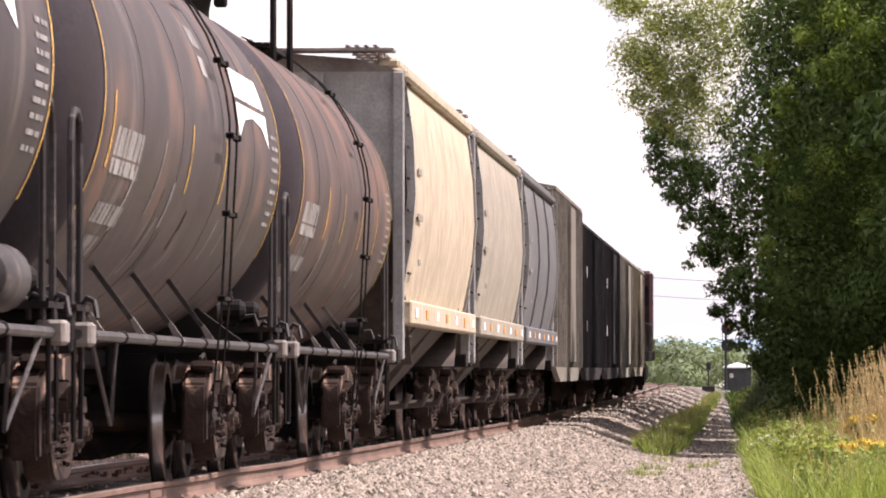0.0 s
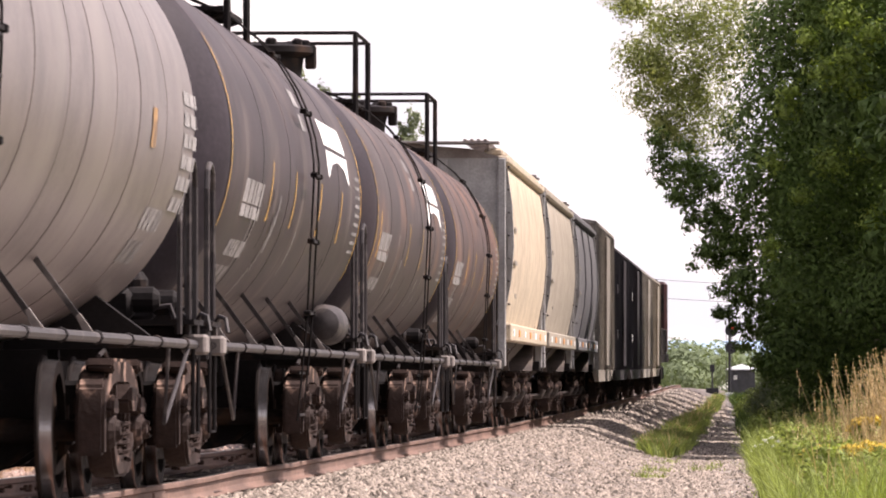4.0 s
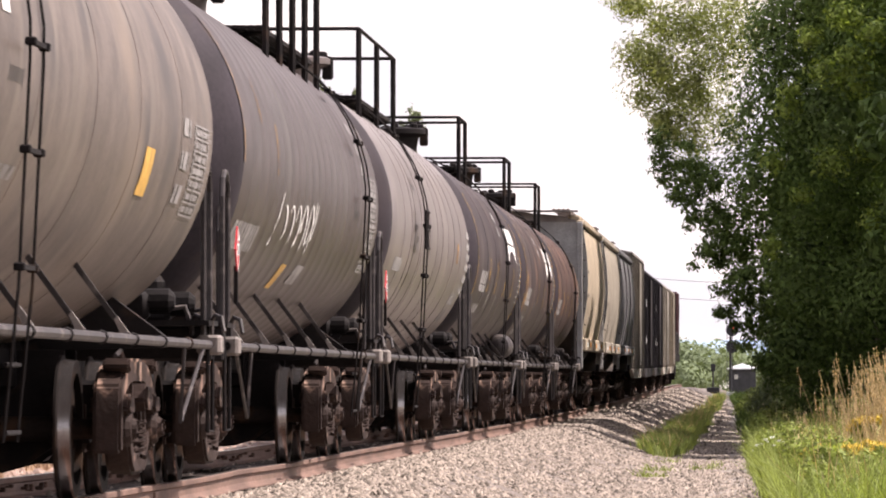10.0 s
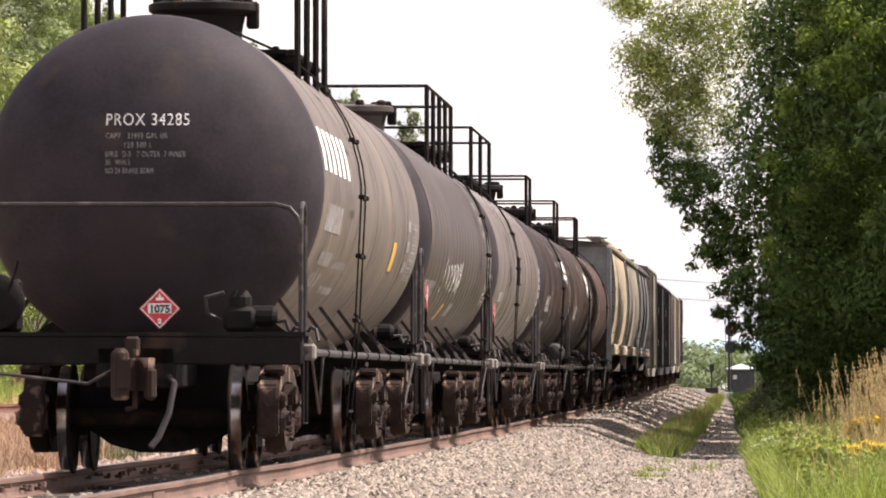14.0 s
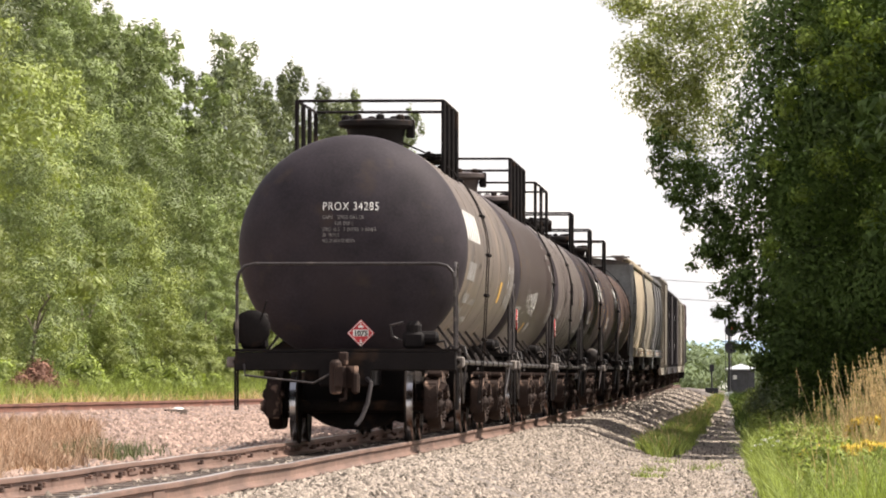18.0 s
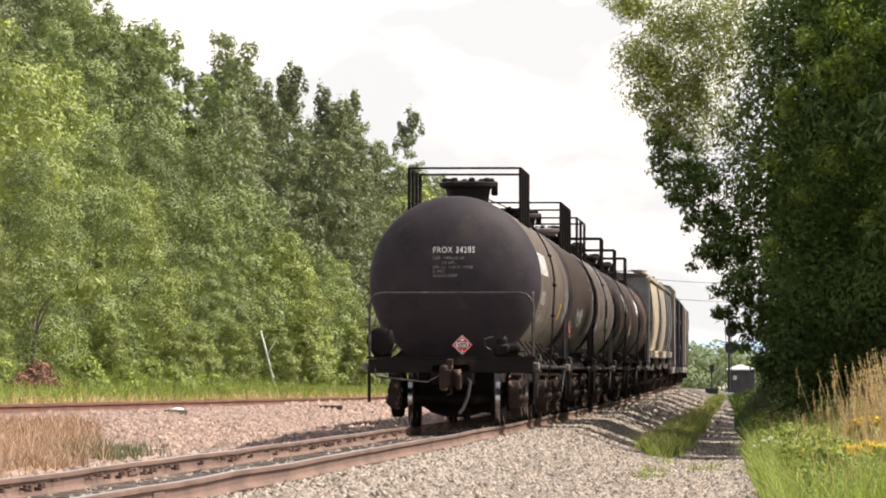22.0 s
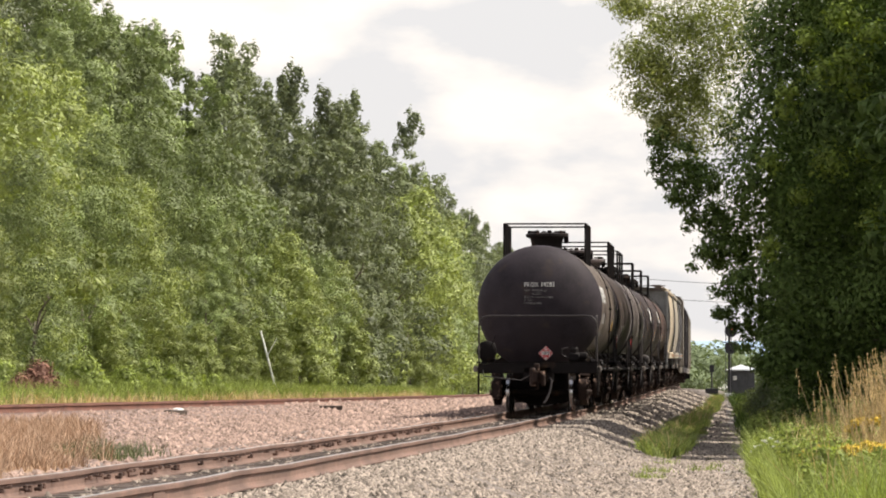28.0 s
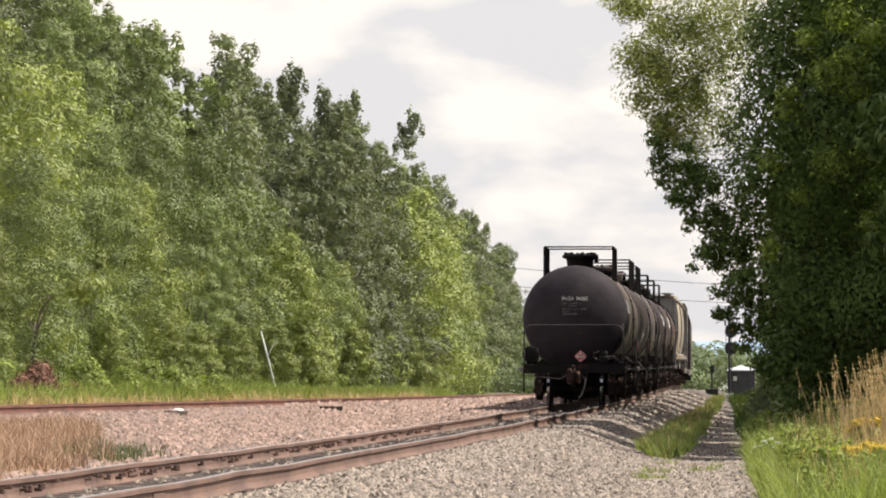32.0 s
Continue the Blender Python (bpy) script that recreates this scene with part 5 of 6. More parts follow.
def stand(s0, s1, step, u0, kinds, h0, h1):
    """Trees along the row from s0 to s1, with heights that go from h0 to h1."""
    s = s0
    while s < s1:
        k = rnd.choice(kinds)
        h = h0 + (h1 - h0) * (s - s0) / (s1 - s0)
        row.append((k, u0 + rnd.uniform(-1.3, 1.3), s + rnd.uniform(-2, 2), rnd.uniform(0, 360), h * rnd.uniform(0.88, 1.06) / ROW[k][0]))
        s += step * rnd.uniform(0.8, 1.2)


stand(226, 282, 7.0, -22.4, (1, 5, 1, 4, 5), 9, 11.5)
stand(240, 290, 8.5, -25.6, (0, 5, 1, 2), 15.5, 16.5)
stand(282, 415, 9, -22.6, (1, 5, 1, 2, 0), 10.5, 9)
stand(292, 400, 11, -25.6, (0, 2, 5), 15, 12.5)
stand(262, 318, 9, -28.6, (3, 3, 0), 20.5, 21.5)
stand(318, 345, 9, -28.4, (0, 2, 0), 20.5, 21)
stand(318, 358, 12, -32.5, (3, 3), 24, 24)
stand(358, 385, 11, -32.0, (0, 2), 22, 22)
stand(345, 395, 9, -28.5, (2, 0, 5), 20, 22)
stand(228, 425, 10, -20.8, (4,), 3.2, 4.4)
# kinds 3 and 6 bring the cloud's shadow in through their leaf colour
stand(395, 440, 9, -28.0, (3, 6, 3), 22.5, 24)
row.append((6, -22.6, 556, 40, 1.22))
stand(424, 530, 8, -24.0, (3, 6, 3), 20.5, 21)
stand(440, 560, 10, -28.5, (3, 6), 22.5, 24)
stand(516, 525, 12, -24.5, (6,), 24.5, 24.5)
stand(532, 640, 9, -22.6, (1, 0, 5), 17, 17.5)
stand(545, 620, 14, -26.0, (2, 0, 6), 22, 22)
stand(440, 640, 13, -20.9, (4, 4, 1), 4, 6)
stand(672, 1000, 16, -25.5, (3, 6, 3, 3), 22.5, 21)
used = set()
for k, u, s, a, sc in row:
    kind = (near if s < 345 and u > -30 else far)[k]
    if kind.name in used:
        plant(kind, u - max(0, s - 560) * 0.012, s, a, sc)
    else:
        kind.matrix_basis = on_ground(u, s, a, 0, sc)
        used.add(kind.name)
for kind in near + far:
    if kind.name not in used:
        for ob in list(kind.children) + [kind]:
            bpy.data.objects.remove(ob)

# dark trees over the trail; the first leans its crown out to the left
lean = [(-1.4, 5.7, 0.95), (-1.95, 5.2, 0.6), (-1.1, 4.6, 0.85), (-1.2, 3.9, 0.5), (-0.4, 3.2, 0.5), (-0.6, 4.2, 0.9), (0.2, 2.3, 0.6), (0.4, 1.6, 0.6), (0, 5.6, 1.3), (0.4, 7.0, 1.4),
        (0.45, 8.2, 1.05), (1.0, 5.0, 1.5), (1.0, 3.0, 1.5), (0.8, 1.5, 1.0), (2.0, 7.0, 1.6), (2.0, 4.6, 1.6), (2.3, 2.5, 1.5), (1.8, 1.2, 1.0), (2.8, 8.5, 1.7), (1.2, 9.2, 1.4), (3.3, 5.5, 1.8), (3.5, 3.0, 1.7),
        (0.4, 9.2, 0.9), (-1.9, 5.9, 0.4), (-2.3, 5.5, 0.25), (-1.7, 4.9, 0.4), (-1.6, 3.5, 0.3), (3.6, 9.5, 1.7), (2.2, 10.5, 1.6), (0.9, 10.2, 1.0), (3.0, 11.5, 1.3)]
lean += [(0.35, 1.2, 0.4), (0.7, 0.5, 0.5), (0.3, 2.0, 0.4), (1.6, 0.5, 0.8)]
lean = [(x, z, r * (0.55 if x < -0.9 and z < 7 else 1.0)) for x, z, r in lean]
lean = [(x - 3.0, random.Random(k).uniform(-1.2, 1.2), z + 0.75 - 0.25, r, r, r) for k, (x, z, r) in enumerate(lean)]
first = tree_kind("tree", 11.0, 3.4, 60000, 0.11, M["leafdark"], 29, "round", "big dense dark-green tree leaning over the trail", 0.5, 0.08, lean, 0.45)
first.matrix_basis = on_ground(8.3, 150, 0)
edge = [(-2.2, 9.2), (-2.5, 6.3), (-2.75, 5.75), (-2.3, 5.3), (-1.9, 5.0), (-1.85, 4.4), (-1.6, 3.9), (-1.35, 3.5), (-1.15, 2.9), (-1.1, 2.4), (-0.55, 1.8), (-0.25, 1.1), (0.1, 0.7)]
rnd = random.Random(91)
spray = []
for (xa, za), (xb, zb) in zip(edge[1:], edge[2:]):
    for i in range(7):
        f, q = rnd.random(), rnd.random() ** 1.5 * 1.1
        spray.append((xa + (xb - xa) * f + q + rnd.uniform(-0.12, 0.12) - 3.0, rnd.uniform(-1, 1), za + (zb - za) * f + 0.75, rnd.uniform(0.14, 0.34), 0.25, rnd.uniform(0.1, 0.26)))
part("hanging_spray", leaf_mesh("hanging_spray", spray, 6500, 0.1, 92, 0.0, 0.5), M["leafdark"], first)
# clumps coloured paler where sun would catch the dark crown
pale = [(x - 3.0, -2.1, z, r, r, r * 0.8) for x, z, r in ((1.87, 9.7, 0.5), (2.0, 8.8, 0.4), (0.62, 8.0, 0.35), (2.15, 8.1, 0.45), (2.5, 9.3, 0.5), (1.1, 9.2, 0.35), (2.4, 6.6, 0.4), (0.9, 5.6, 0.3))]
pale += [(1.58 - 3.0, -2.0, 8.4, 0.6, 0.5, 0.45), (2.2 - 3.0, -2.0, 8.6, 0.5, 0.5, 0.4), (0.22 - 3.0, -1.6, 6.4, 0.35, 0.4, 0.35), (1.6 - 3.0, -2.0, 6.4, 0.5, 0.4, 0.45), (0.6 - 3.0, -1.8, 7.6, 0.4, 0.4, 0.3), (2.6 - 3.0, -2.0, 5.0, 0.4, 0.4, 0.4), (0.2 - 3.0, -1.6, 4.4, 0.3, 0.3, 0.35)]
part("young_shoot", leaf_mesh("young_shoot", pale, 5200, 0.11, 5, 0.1), M["leafpale"], first, "leaf clumps coloured paler as sunlit patches of the dark crown")
dark = tree_kind("tree", 13.0, 3.0, 9000, 0.22, M["leafdark"], 31, "round", "dense dark-green tree in the shaded row by the trail", 0.5, 0.3)
dark.matrix_basis = on_ground(8.6, 170, 10)
for u, s, a, sc in ((10.2, 125, 80, 0.9), (11.4, 134, 40, 0.95), (13.6, 137, 10, 1.0), (10.4, 147, 80, 1.0), (12.0, 160, 200, 1.15), (8.6, 186, 260, 1.05), (11.0, 200, 20, 1.15), (8.7, 216, 320, 1.0), (11.4, 236, 75, 1.2), (8.6, 258, 60, 1.0),
                    (12, 280, 170, 1.2), (8.2, 330, 100, 1.0), (12.5, 335, 200, 1.2), (8.4, 372, 150, 0.95), (14.5, 150, 33, 1.15), (16, 190, 230, 1.2), (9.5, 410, 30, 1.0), (14, 420, 90, 1.2), (17, 260, 15, 1.2), (20, 320, 60, 1.2)):
    plant(dark, u, s, a, sc)
# taller trees added further from the trail, mostly out of view, to cast shade across it
tall = tree_kind("tree", 17.0, 2.9, 2800, 0.5, M["leafdark"], 33, "tall", "tall dark-green tree added back from the trail to shade it", 0.3, 0.5)
tall.matrix_basis = on_ground(12.6, 147, 0, 0, 0.95)
for u, s, a, sc in ((12.2, 160, 50, 1.0), (11.6, 171, 90, 1.0), (12.4, 182, 140, 1.05), (11.8, 193, 190, 1.0), (12.2, 205, 45, 1.05), (11.8, 222, 100, 1.0), (12.0, 238, 10, 1.05), (11.8, 256, 300, 1.0), (12.0, 276, 220, 1.05), (12, 298, 130, 1.0), (12, 325, 60, 1.0), (12, 352, 70, 1.0), (12, 385, 20, 1.0)):
    plant(tall, u, s, a, sc)
    plant(tall, u + 1.9, s + 4.6, a + 70, sc * 1.12)
    if s > 165:
        plant(tall, u + 0.8, s + 2.4, a + 170, sc * 1.05)
plant(tall, 12.6, 131.5, 40, 1.0)
plant(tall, 12.1, 131, 130, 0.92)
plant(tall, 13.4, 132, 250, 1.06)
for u, s, a, sc in ((12.2, 140, 15, 1.0), (11.8, 144, 95, 0.97), (13.2, 143, 200, 1.06)):
    plant(tall, u, s, a, sc)
airy = [(-3.5, 9.9, 0.75), (-2.7, 10.6, 1.0), (-1.9, 9.8, 1.0), (-1.25, 10.8, 1.0), (-2.4, 9.1, 0.8), (-3.2, 11.0, 0.7), (-1.7, 12.0, 1.3), (-1.1, 8.9, 0.75), (-0.6, 11.5, 1.0), (-2.1, 8.2, 0.55), (-2.7, 12.0, 0.8), (-4.0, 9.6, 0.3), (-3.0, 8.9, 0.4), (-1.0, 13.0, 1.2)]
rnd = random.Random(15)
airy = [(x, z, r * 1.1) for x, z, r in airy] + [(-4.4 + 2.6 * rnd.random() ** 1.3, 8.4 + 4.8 * rnd.random(), rnd.uniform(0.3, 0.6)) for _ in range(34)]
airy = [(max(x, -4.4 + (10.4 - z) * 1.0), z, r) for x, z, r in airy]
airy = [(x + 0.02 - 2.4, random.Random(k).uniform(-1.0, 1.0), z, r, r, r) for k, (x, z, r) in enumerate(airy)]
light_tree = tree_kind("tree", 13.0, 2.6, 29000, 0.09, M["leafgrey"], 37, "round", "airy poplar with silvery sunlit leaves over the trail", 0.0, 0, airy, 0.5)
light_tree.matrix_basis = on_ground(7.7, 190, 0)

# far woods: one mass of foliage across the end of the line, and hills behind
blobs = []
rnd = random.Random(4)
for i in range(300):
    s = rnd.uniform(700, 1000)
    u = rnd.uniform(-110, 60)
    blobs.append((u + TRACK_X, s, rise(s) + rnd.uniform(0.0, 3.4) + (2.5 if u < -30 else 0), 3.2, 5, 2.4))
tagged(part("far_woods", leaf_mesh("far_woods", blobs, 190000, 0.55, 8, 0.0), M["leaffar"]), "hazy green woods across the end of the line", "woods", kind="stuff")
hv, hf = [], []
for i in range(81):
    x = -2400 + 60 * i
    hh = 32 + 7 * noise.noise((x * 0.002, 1.0, 0)) + 3 * noise.noise((x * 0.009, 4.0, 0))
    for y, z in ((3900, 12), (4000, hh), (4150, hh * 0.9), (4300, 10)):
        hv.append((x, y, z))
for i in range(80):
    for k in range(3):
        hf.append((4 * i + k, 4 * i + 4 + k, 4 * i + 5 + k, 4 * i + 1 + k))
tagged(part("hills", mesh_of("hills", hv, hf), M["hill"]), "low hills on the horizon, tinted blue for distance haze", "hills", kind="structure")


# ---- signal, hut, wires ----
sg = thing("railway_signal", "black two-head mast signal showing red beside the line", "signal", m=on_ground(4.2, 450))
part("mast", tube(B(), [(0, 0, -0.2), (0, 0, 6.4)], 0.09, 10), M["signal"], sg)
part("base", box(B(), -0.3, 0.3, -0.3, 0.3, -0.2, 0.25, 0.03), M["hutroof"], sg)
lad = new("ladder")
lad.parent = sg
for dx in (-0.2, 0.2):
    part("stringer", tube(B(), [(dx - 0.05, 0.35, 0), (dx - 0.05, 0.35, 5.8)], 0.025), M["signal"], lad)
for i in range(16):
    part("rung", tube(B(), [(-0.25, 0.35, 0.4 + 0.33 * i), (0.15, 0.35, 0.4 + 0.33 * i)], 0.014), M["signal"], lad)
for z, on in ((4.58, True), (3.4, False)):
    hd = new("signal_head")
    hd.parent = sg
    hd.location = (0.12, -0.2, z)
    part("target", lathe(B(), [(0.02, 0.0), (0.44, 0.0), (0.44, 0.03), (0.02, 0.03)], "y", 28), M["signal"], hd)
    part("housing", box(B(), -0.16, 0.16, 0.03, 0.35, -0.3, 0.3, 0.03), M["signal"], hd)
    for dz in ((-0.17, 0.0) if not on else (0.17, -0.05)):
        part("lens", lathe(B(), [(0.01, -0.02), (0.1, -0.015), (0.1, 0.0)], "y", 18, at=(0, 0, dz)), M["lens"] if on and dz > 0 else M["glass"], hd)
        part("hood", tube(B(), [(0.13 * math.cos(a), -0.12, dz + 0.13 * math.sin(a)) for a in [math.pi * k / 8 for k in range(9)]], 0.02), M["signal"], hd)
part("platform", box(B(), -0.5, 0.5, 0.1, 0.6, 3.75, 3.8), M["signal"], sg)
hut = thing("signal_hut", "small dark grey equipment hut with a pale roof", "hut", m=on_ground(5.03, 452))
part("wall", box(B(), -0.95, 0.95, -0.9, 0.9, -0.2, 1.85, 0.02), M["hutwall"], hut)
bm = box(B(), -1.1, 1.1, -1.1, 1.1, 1.81, 1.89)
q = [bm.verts.new(p) for p in ((-1.1, -1.1, 1.89), (1.1, -1.1, 1.89), (1.1, 1.1, 1.89), (-1.1, 1.1, 1.89), (0, 0, 2.25))]
for k in range(4):
    bm.faces.new((q[k], q[(k + 1) % 4], q[4]))
part("roof", bm, M["hutroof"], hut, "pale metal hip roof")
dr = part("door", box(B(), -0.4, 0.4, -0.93, -0.9, 0.0, 1.7, 0.01), M["hutwall"], hut)
part("notice", box(B(), -0.55, -0.3, -0.95, -0.93, 1.15, 1.45), M["white"], hut, "pale notice plate")
pc = thing("line_pole", "slim dark marker post by the track", "post", m=on_ground(3.0, 455))
part("shaft", tube(B(), [(0, 0, -0.2), (0, 0, 2.0)], 0.06, 8), M["signal"], pc)
part("sign_plate", box(B(), -0.16, 0.16, -0.08, -0.05, 1.6, 2.1, 0.01), M["signal"], pc)
part("box", box(B(), -0.45, 0.45, -0.3, 0.3, -0.1, 0.45, 0.03), M["signal"], pc)
for x in (-40, 80):
    up = thing("utility_pole", "tall grey wooden utility pole with two crossarms", "utility pole", "utility poles", m=Matrix.Translation((x, 620, 0)))
    part("pole", lathe(B(), [(0.2, -1.0), (0.19, 3), (0.14, 15.4), (0.03, 15.5)], "z", 10), M["bark"], up)
    for dz in (0.0, 1.75):
        part("crossarm", box(B(), -0.07, 0.07, -0.9, 0.9, 12.8 + dz, 12.92 + dz, 0.01), M["bark"], up)
for dz in (0.0, 1.75):
    pts = [Vector((-40 + 8 * i, 620, 8.6 + dz + 0.0012 * (i * 8 - 60) ** 2)) for i in range(16)]
    tagged(part("overhead_wire", tube(B(), pts, 0.025, 5), M["wire"]), "thin dark wire strung across the line", "wire", "overhead wires")


# ---- plants near the trail ----
def scatter(n, seed, u0, u1, s0, s1, test=None, sc=(0.7, 1.2), lift=0.0):
    rnd = random.Random(seed)
    out = []
    while len(out) < n:
        u, s = rnd.uniform(u0, u1), s0 + (s1 - s0) * rnd.random() ** 1.3
        if test and not test(u, s):
            continue
        p = trk(s, u)
        out.append((p.x, p.y, ground_z(u, s) + lift, rnd.uniform(*sc)))
    return out


def strip(u, s):
    c = 3.32 + 0.15 * bump_at(s, 2, 0.05)
    w = 0.5 * min(1, max(0, (s - 121) / 5)) * (0.8 + 0.7 * bump_at(s, 7, 0.11)) * min(1, max(0.4, (280 - s) / 110))
    return abs(u - c) < w * (0.75 + 0.6 * bump_at(u * 3, s, 0.6))


tagged(part("grass_strip", blade_mesh("grass_strip", scatter(4200, 3, 1.8, 4.8, 120, 330, strip), 0.3, 0.008, 3, 0.5, 7), M["grass"]), "strip of fresh grass between ballast and trail", "grass", kind="stuff")
tagged(part("strip_straw", blade_mesh("strip_straw", scatter(160, 13, 1.8, 4.8, 122, 300, strip), 0.45, 0.01, 13, 0.4, 4), M["straw"]), "dry stems among the trail-side grass", "grass", kind="stuff")
tagged(part("stray_tuft", blade_mesh("stray_tuft", scatter(60, 14, 3.4, 4.6, 95, 118, lambda u, s: bump_at(u * 2, s, 0.5) > 0.3), 0.14, 0.006, 14, 0.6, 7), M["grass"]), "stray low tufts of grass on the gravel", "grass", kind="stuff")
verge = lambda u, s: u > trail_edge(s) + 0.05
tagged(part("verge_straw", blade_mesh("verge_straw", scatter(380, 15, 4.9, 8.5, 66, 125, lambda u, s: u > trail_edge(s) + 0.35), 0.85, 0.006, 15, 0.25, 3), M["straw"]), "thin dry stems standing in the verge", "grass", kind="stuff")
tagged(part("verge_grass", blade_mesh("verge_grass", scatter(9000, 4, 4.6, 8.5, 64, 135, verge, (0.5, 1.7)), 0.4, 0.006, 4, 0.4, 7), M["weed"]), "lush green weeds and grass along the trail", "grass", kind="stuff")
# dark leaf colour here puts the trees' shade into the grass itself
tagged(part("verge_grass", blade_mesh("verge_grass", scatter(4000, 5, 3.6, 9.5, 135, 330, verge), 0.5, 0.02, 5, 0.4, 4), M["leafdark"]), "verge grass under the trees, coloured darker for shade", "grass", kind="stuff")


def weed_kind(seed, h, material, bloom=None):
    rnd = random.Random(seed)
    t = thing("goldenrod" if bloom else "weed", "leafy green goldenrod with yellow plumes" if bloom else "leafy bright green roadside weed", "plant", "weeds beside the trail")
    for i in range(5):
        a = rnd.uniform(0, 6.28)
        x, y = 0.12 * math.cos(a), 0.12 * math.sin(a)
        hh = h * rnd.uniform(0.75, 1.05)
        lean = Vector((rnd.uniform(-0.2, 0.2), rnd.uniform(-0.2, 0.2), 1))
        part("stem", tube(B(), [Vector((x, y, -0.05)), Vector((x, y, 0)) + lean * hh * 0.5, Vector((x, y, 0)) + lean * hh], 0.008, 4), M["weed"], t)
        blobs = [(x + lean.x * hh * f, y + lean.y * hh * f, hh * f, 0.11, 0.11, 0.1) for f in (0.2, 0.35, 0.5, 0.65, 0.8, 0.92)]
        part("leaves", leaf_mesh("leaves", blobs, 200, 0.055, seed * 9 + i, 0.1), material, t)
        if bloom:
            tip = Vector((x, y, 0)) + lean * hh
            part("plume", leaf_mesh("plume", [(tip.x, tip.y, tip.z, 0.09, 0.09, 0.06), (tip.x + 0.07, tip.y, tip.z - 0.04, 0.07, 0.05, 0.04), (tip.x - 0.08, tip.y, tip.z - 0.02, 0.08, 0.06, 0.04)], 150, 0.045, seed * 5 + i, 0.0), bloom, t)
    return t


wk = [weed_kind(41, 0.85, M["weed"]), weed_kind(42, 0.65, M["weed"]), weed_kind(43, 0.95, M["weed"], M["gold"])]
for k in (0, 1, 2):
    wk[k].matrix_basis = on_ground(5.8 + 0.4 * k, 82 + 2 * k, 30 * k)
rnd = random.Random(12)
for i in range(150):
    s = 66 + 78 * rnd.random() ** 1.2
    u = trail_edge(s) + 0.15 + 2.6 * rnd.random() ** 1.2
    plant(wk[rnd.choice((0, 1))], u, s, rnd.uniform(0, 360), rnd.uniform(0.6, 1.1))
for x, s in ((0.95, 82), (1.38, 78), (1.5, 79), (1.1, 79), (0.66, 78), (0.7, 82), (1.45, 82)):
    plant(wk[2], x - TRACK_X, s, rnd.uniform(0, 360), rnd.uniform(0.66, 0.76))


dock = weed_kind(44, 0.72, M["leafred"])
tagged(dock, "reddish-brown dried dock weed among the grass", "plant", "weeds beside the trail")
dock.matrix_basis = on_ground(6.12, 85, 0)
plant(dock, 6.05, 86, 120, 0.8)


# tall dry seed stalks
def stalk_kind(seed, h):
    rnd = random.Random(seed)
    t = thing("reed_grass", "tall dry straw-coloured grass with seed heads", "grass clump", "dry grass clumps")
    for i in range(9):
        x, y = rnd.uniform(-0.16, 0.16), rnd.uniform(-0.3, 0.3)
        hh = h * rnd.uniform(0.6, 1.08)
        lx = rnd.uniform(-0.5, 0.06)
        pts = [Vector((x, y, -0.05)), Vector((x + lx * 0.3, y, hh * 0.5)), Vector((x + lx, y, hh))]
        part("stem", tube(B(), pts, 0.0045, 4), M["straw"], t)
        part("seed_head", leaf_mesh("seed_head", [(x + lx * 0.92, y, hh * 0.9, 0.01, 0.01, 0.09 * h), (x + lx, y, hh, 0.007, 0.007, 0.05 * h)], 45, 0.02, seed * 7 + i, 0.0, 1.0), M["straw"], t)
    part("blades", blade_mesh("blades", [(rnd.uniform(-0.2, 0.2), rnd.uniform(-0.3, 0.3), 0, rnd.uniform(0.8, 1.1)) for _ in range(30)], h * 0.5, 0.007, seed, 0.2, 2), M["straw"], t)
    return t


rk = [stalk_kind(61, 1.75), stalk_kind(62, 1.5)]
rk[0].matrix_basis = on_ground(6.6, 84, 0)
rk[1].matrix_basis = on_ground(6.3, 86, 0)
rnd = random.Random(21)
for i in range(34):
    x = 1.12 + 1.2 * rnd.random() ** 0.8
    plant(rk[i % 2], x - TRACK_X, 84 + 9 * rnd.random(), rnd.uniform(0, 360), 0.55 + 0.5 * min(1, (x - 1.0) / 0.8) + rnd.uniform(-0.06, 0.08))

# white daisies, and a bush by the trail
for i, (x, s, h) in enumerate(((0.02, 100, 0.62), (0.12, 100, 0.66), (0.22, 99, 0.6), (0.3, 101, 0.56), (-0.12, 102, 0.5))):
    fl = thing("wild_flower", "small white-flowered weed at the trail's edge", "flower", "white flowers", m=on_ground(x - TRACK_X, s))
    part("stem", tube(B(), [(0, 0, -0.05), (0.02, 0, h)], 0.007, 4), M["weed"], fl)
    part("bloom", leaf_mesh("bloom", [(0.02, 0, h, 0.045, 0.04, 0.02), (-0.05, 0, h - 0.07, 0.03, 0.03, 0.015)], 40, 0.026, 90 + i, 0.0), M["petal"], fl)
bush = thing("bush", "rounded yellow-green bush at the trail's edge", "bush", "bushes by the trail")
part("stems", limbs(0.9, 1.2, 71, 0.03), M["bark"], bush)
part("leaves", leaf_mesh("leaves", [(0, 0, 0.55, 0.6, 0.6, 0.5), (0.4, 0.1, 0.4, 0.45, 0.5, 0.42), (-0.4, 0, 0.35, 0.4, 0.5, 0.4), (0.1, 0, 0.95, 0.35, 0.4, 0.3)], 3600, 0.1, 72, 0.2), M["weed"], bush)
bush.matrix_basis = on_ground(5.6, 176, 0, 0, 0.95)
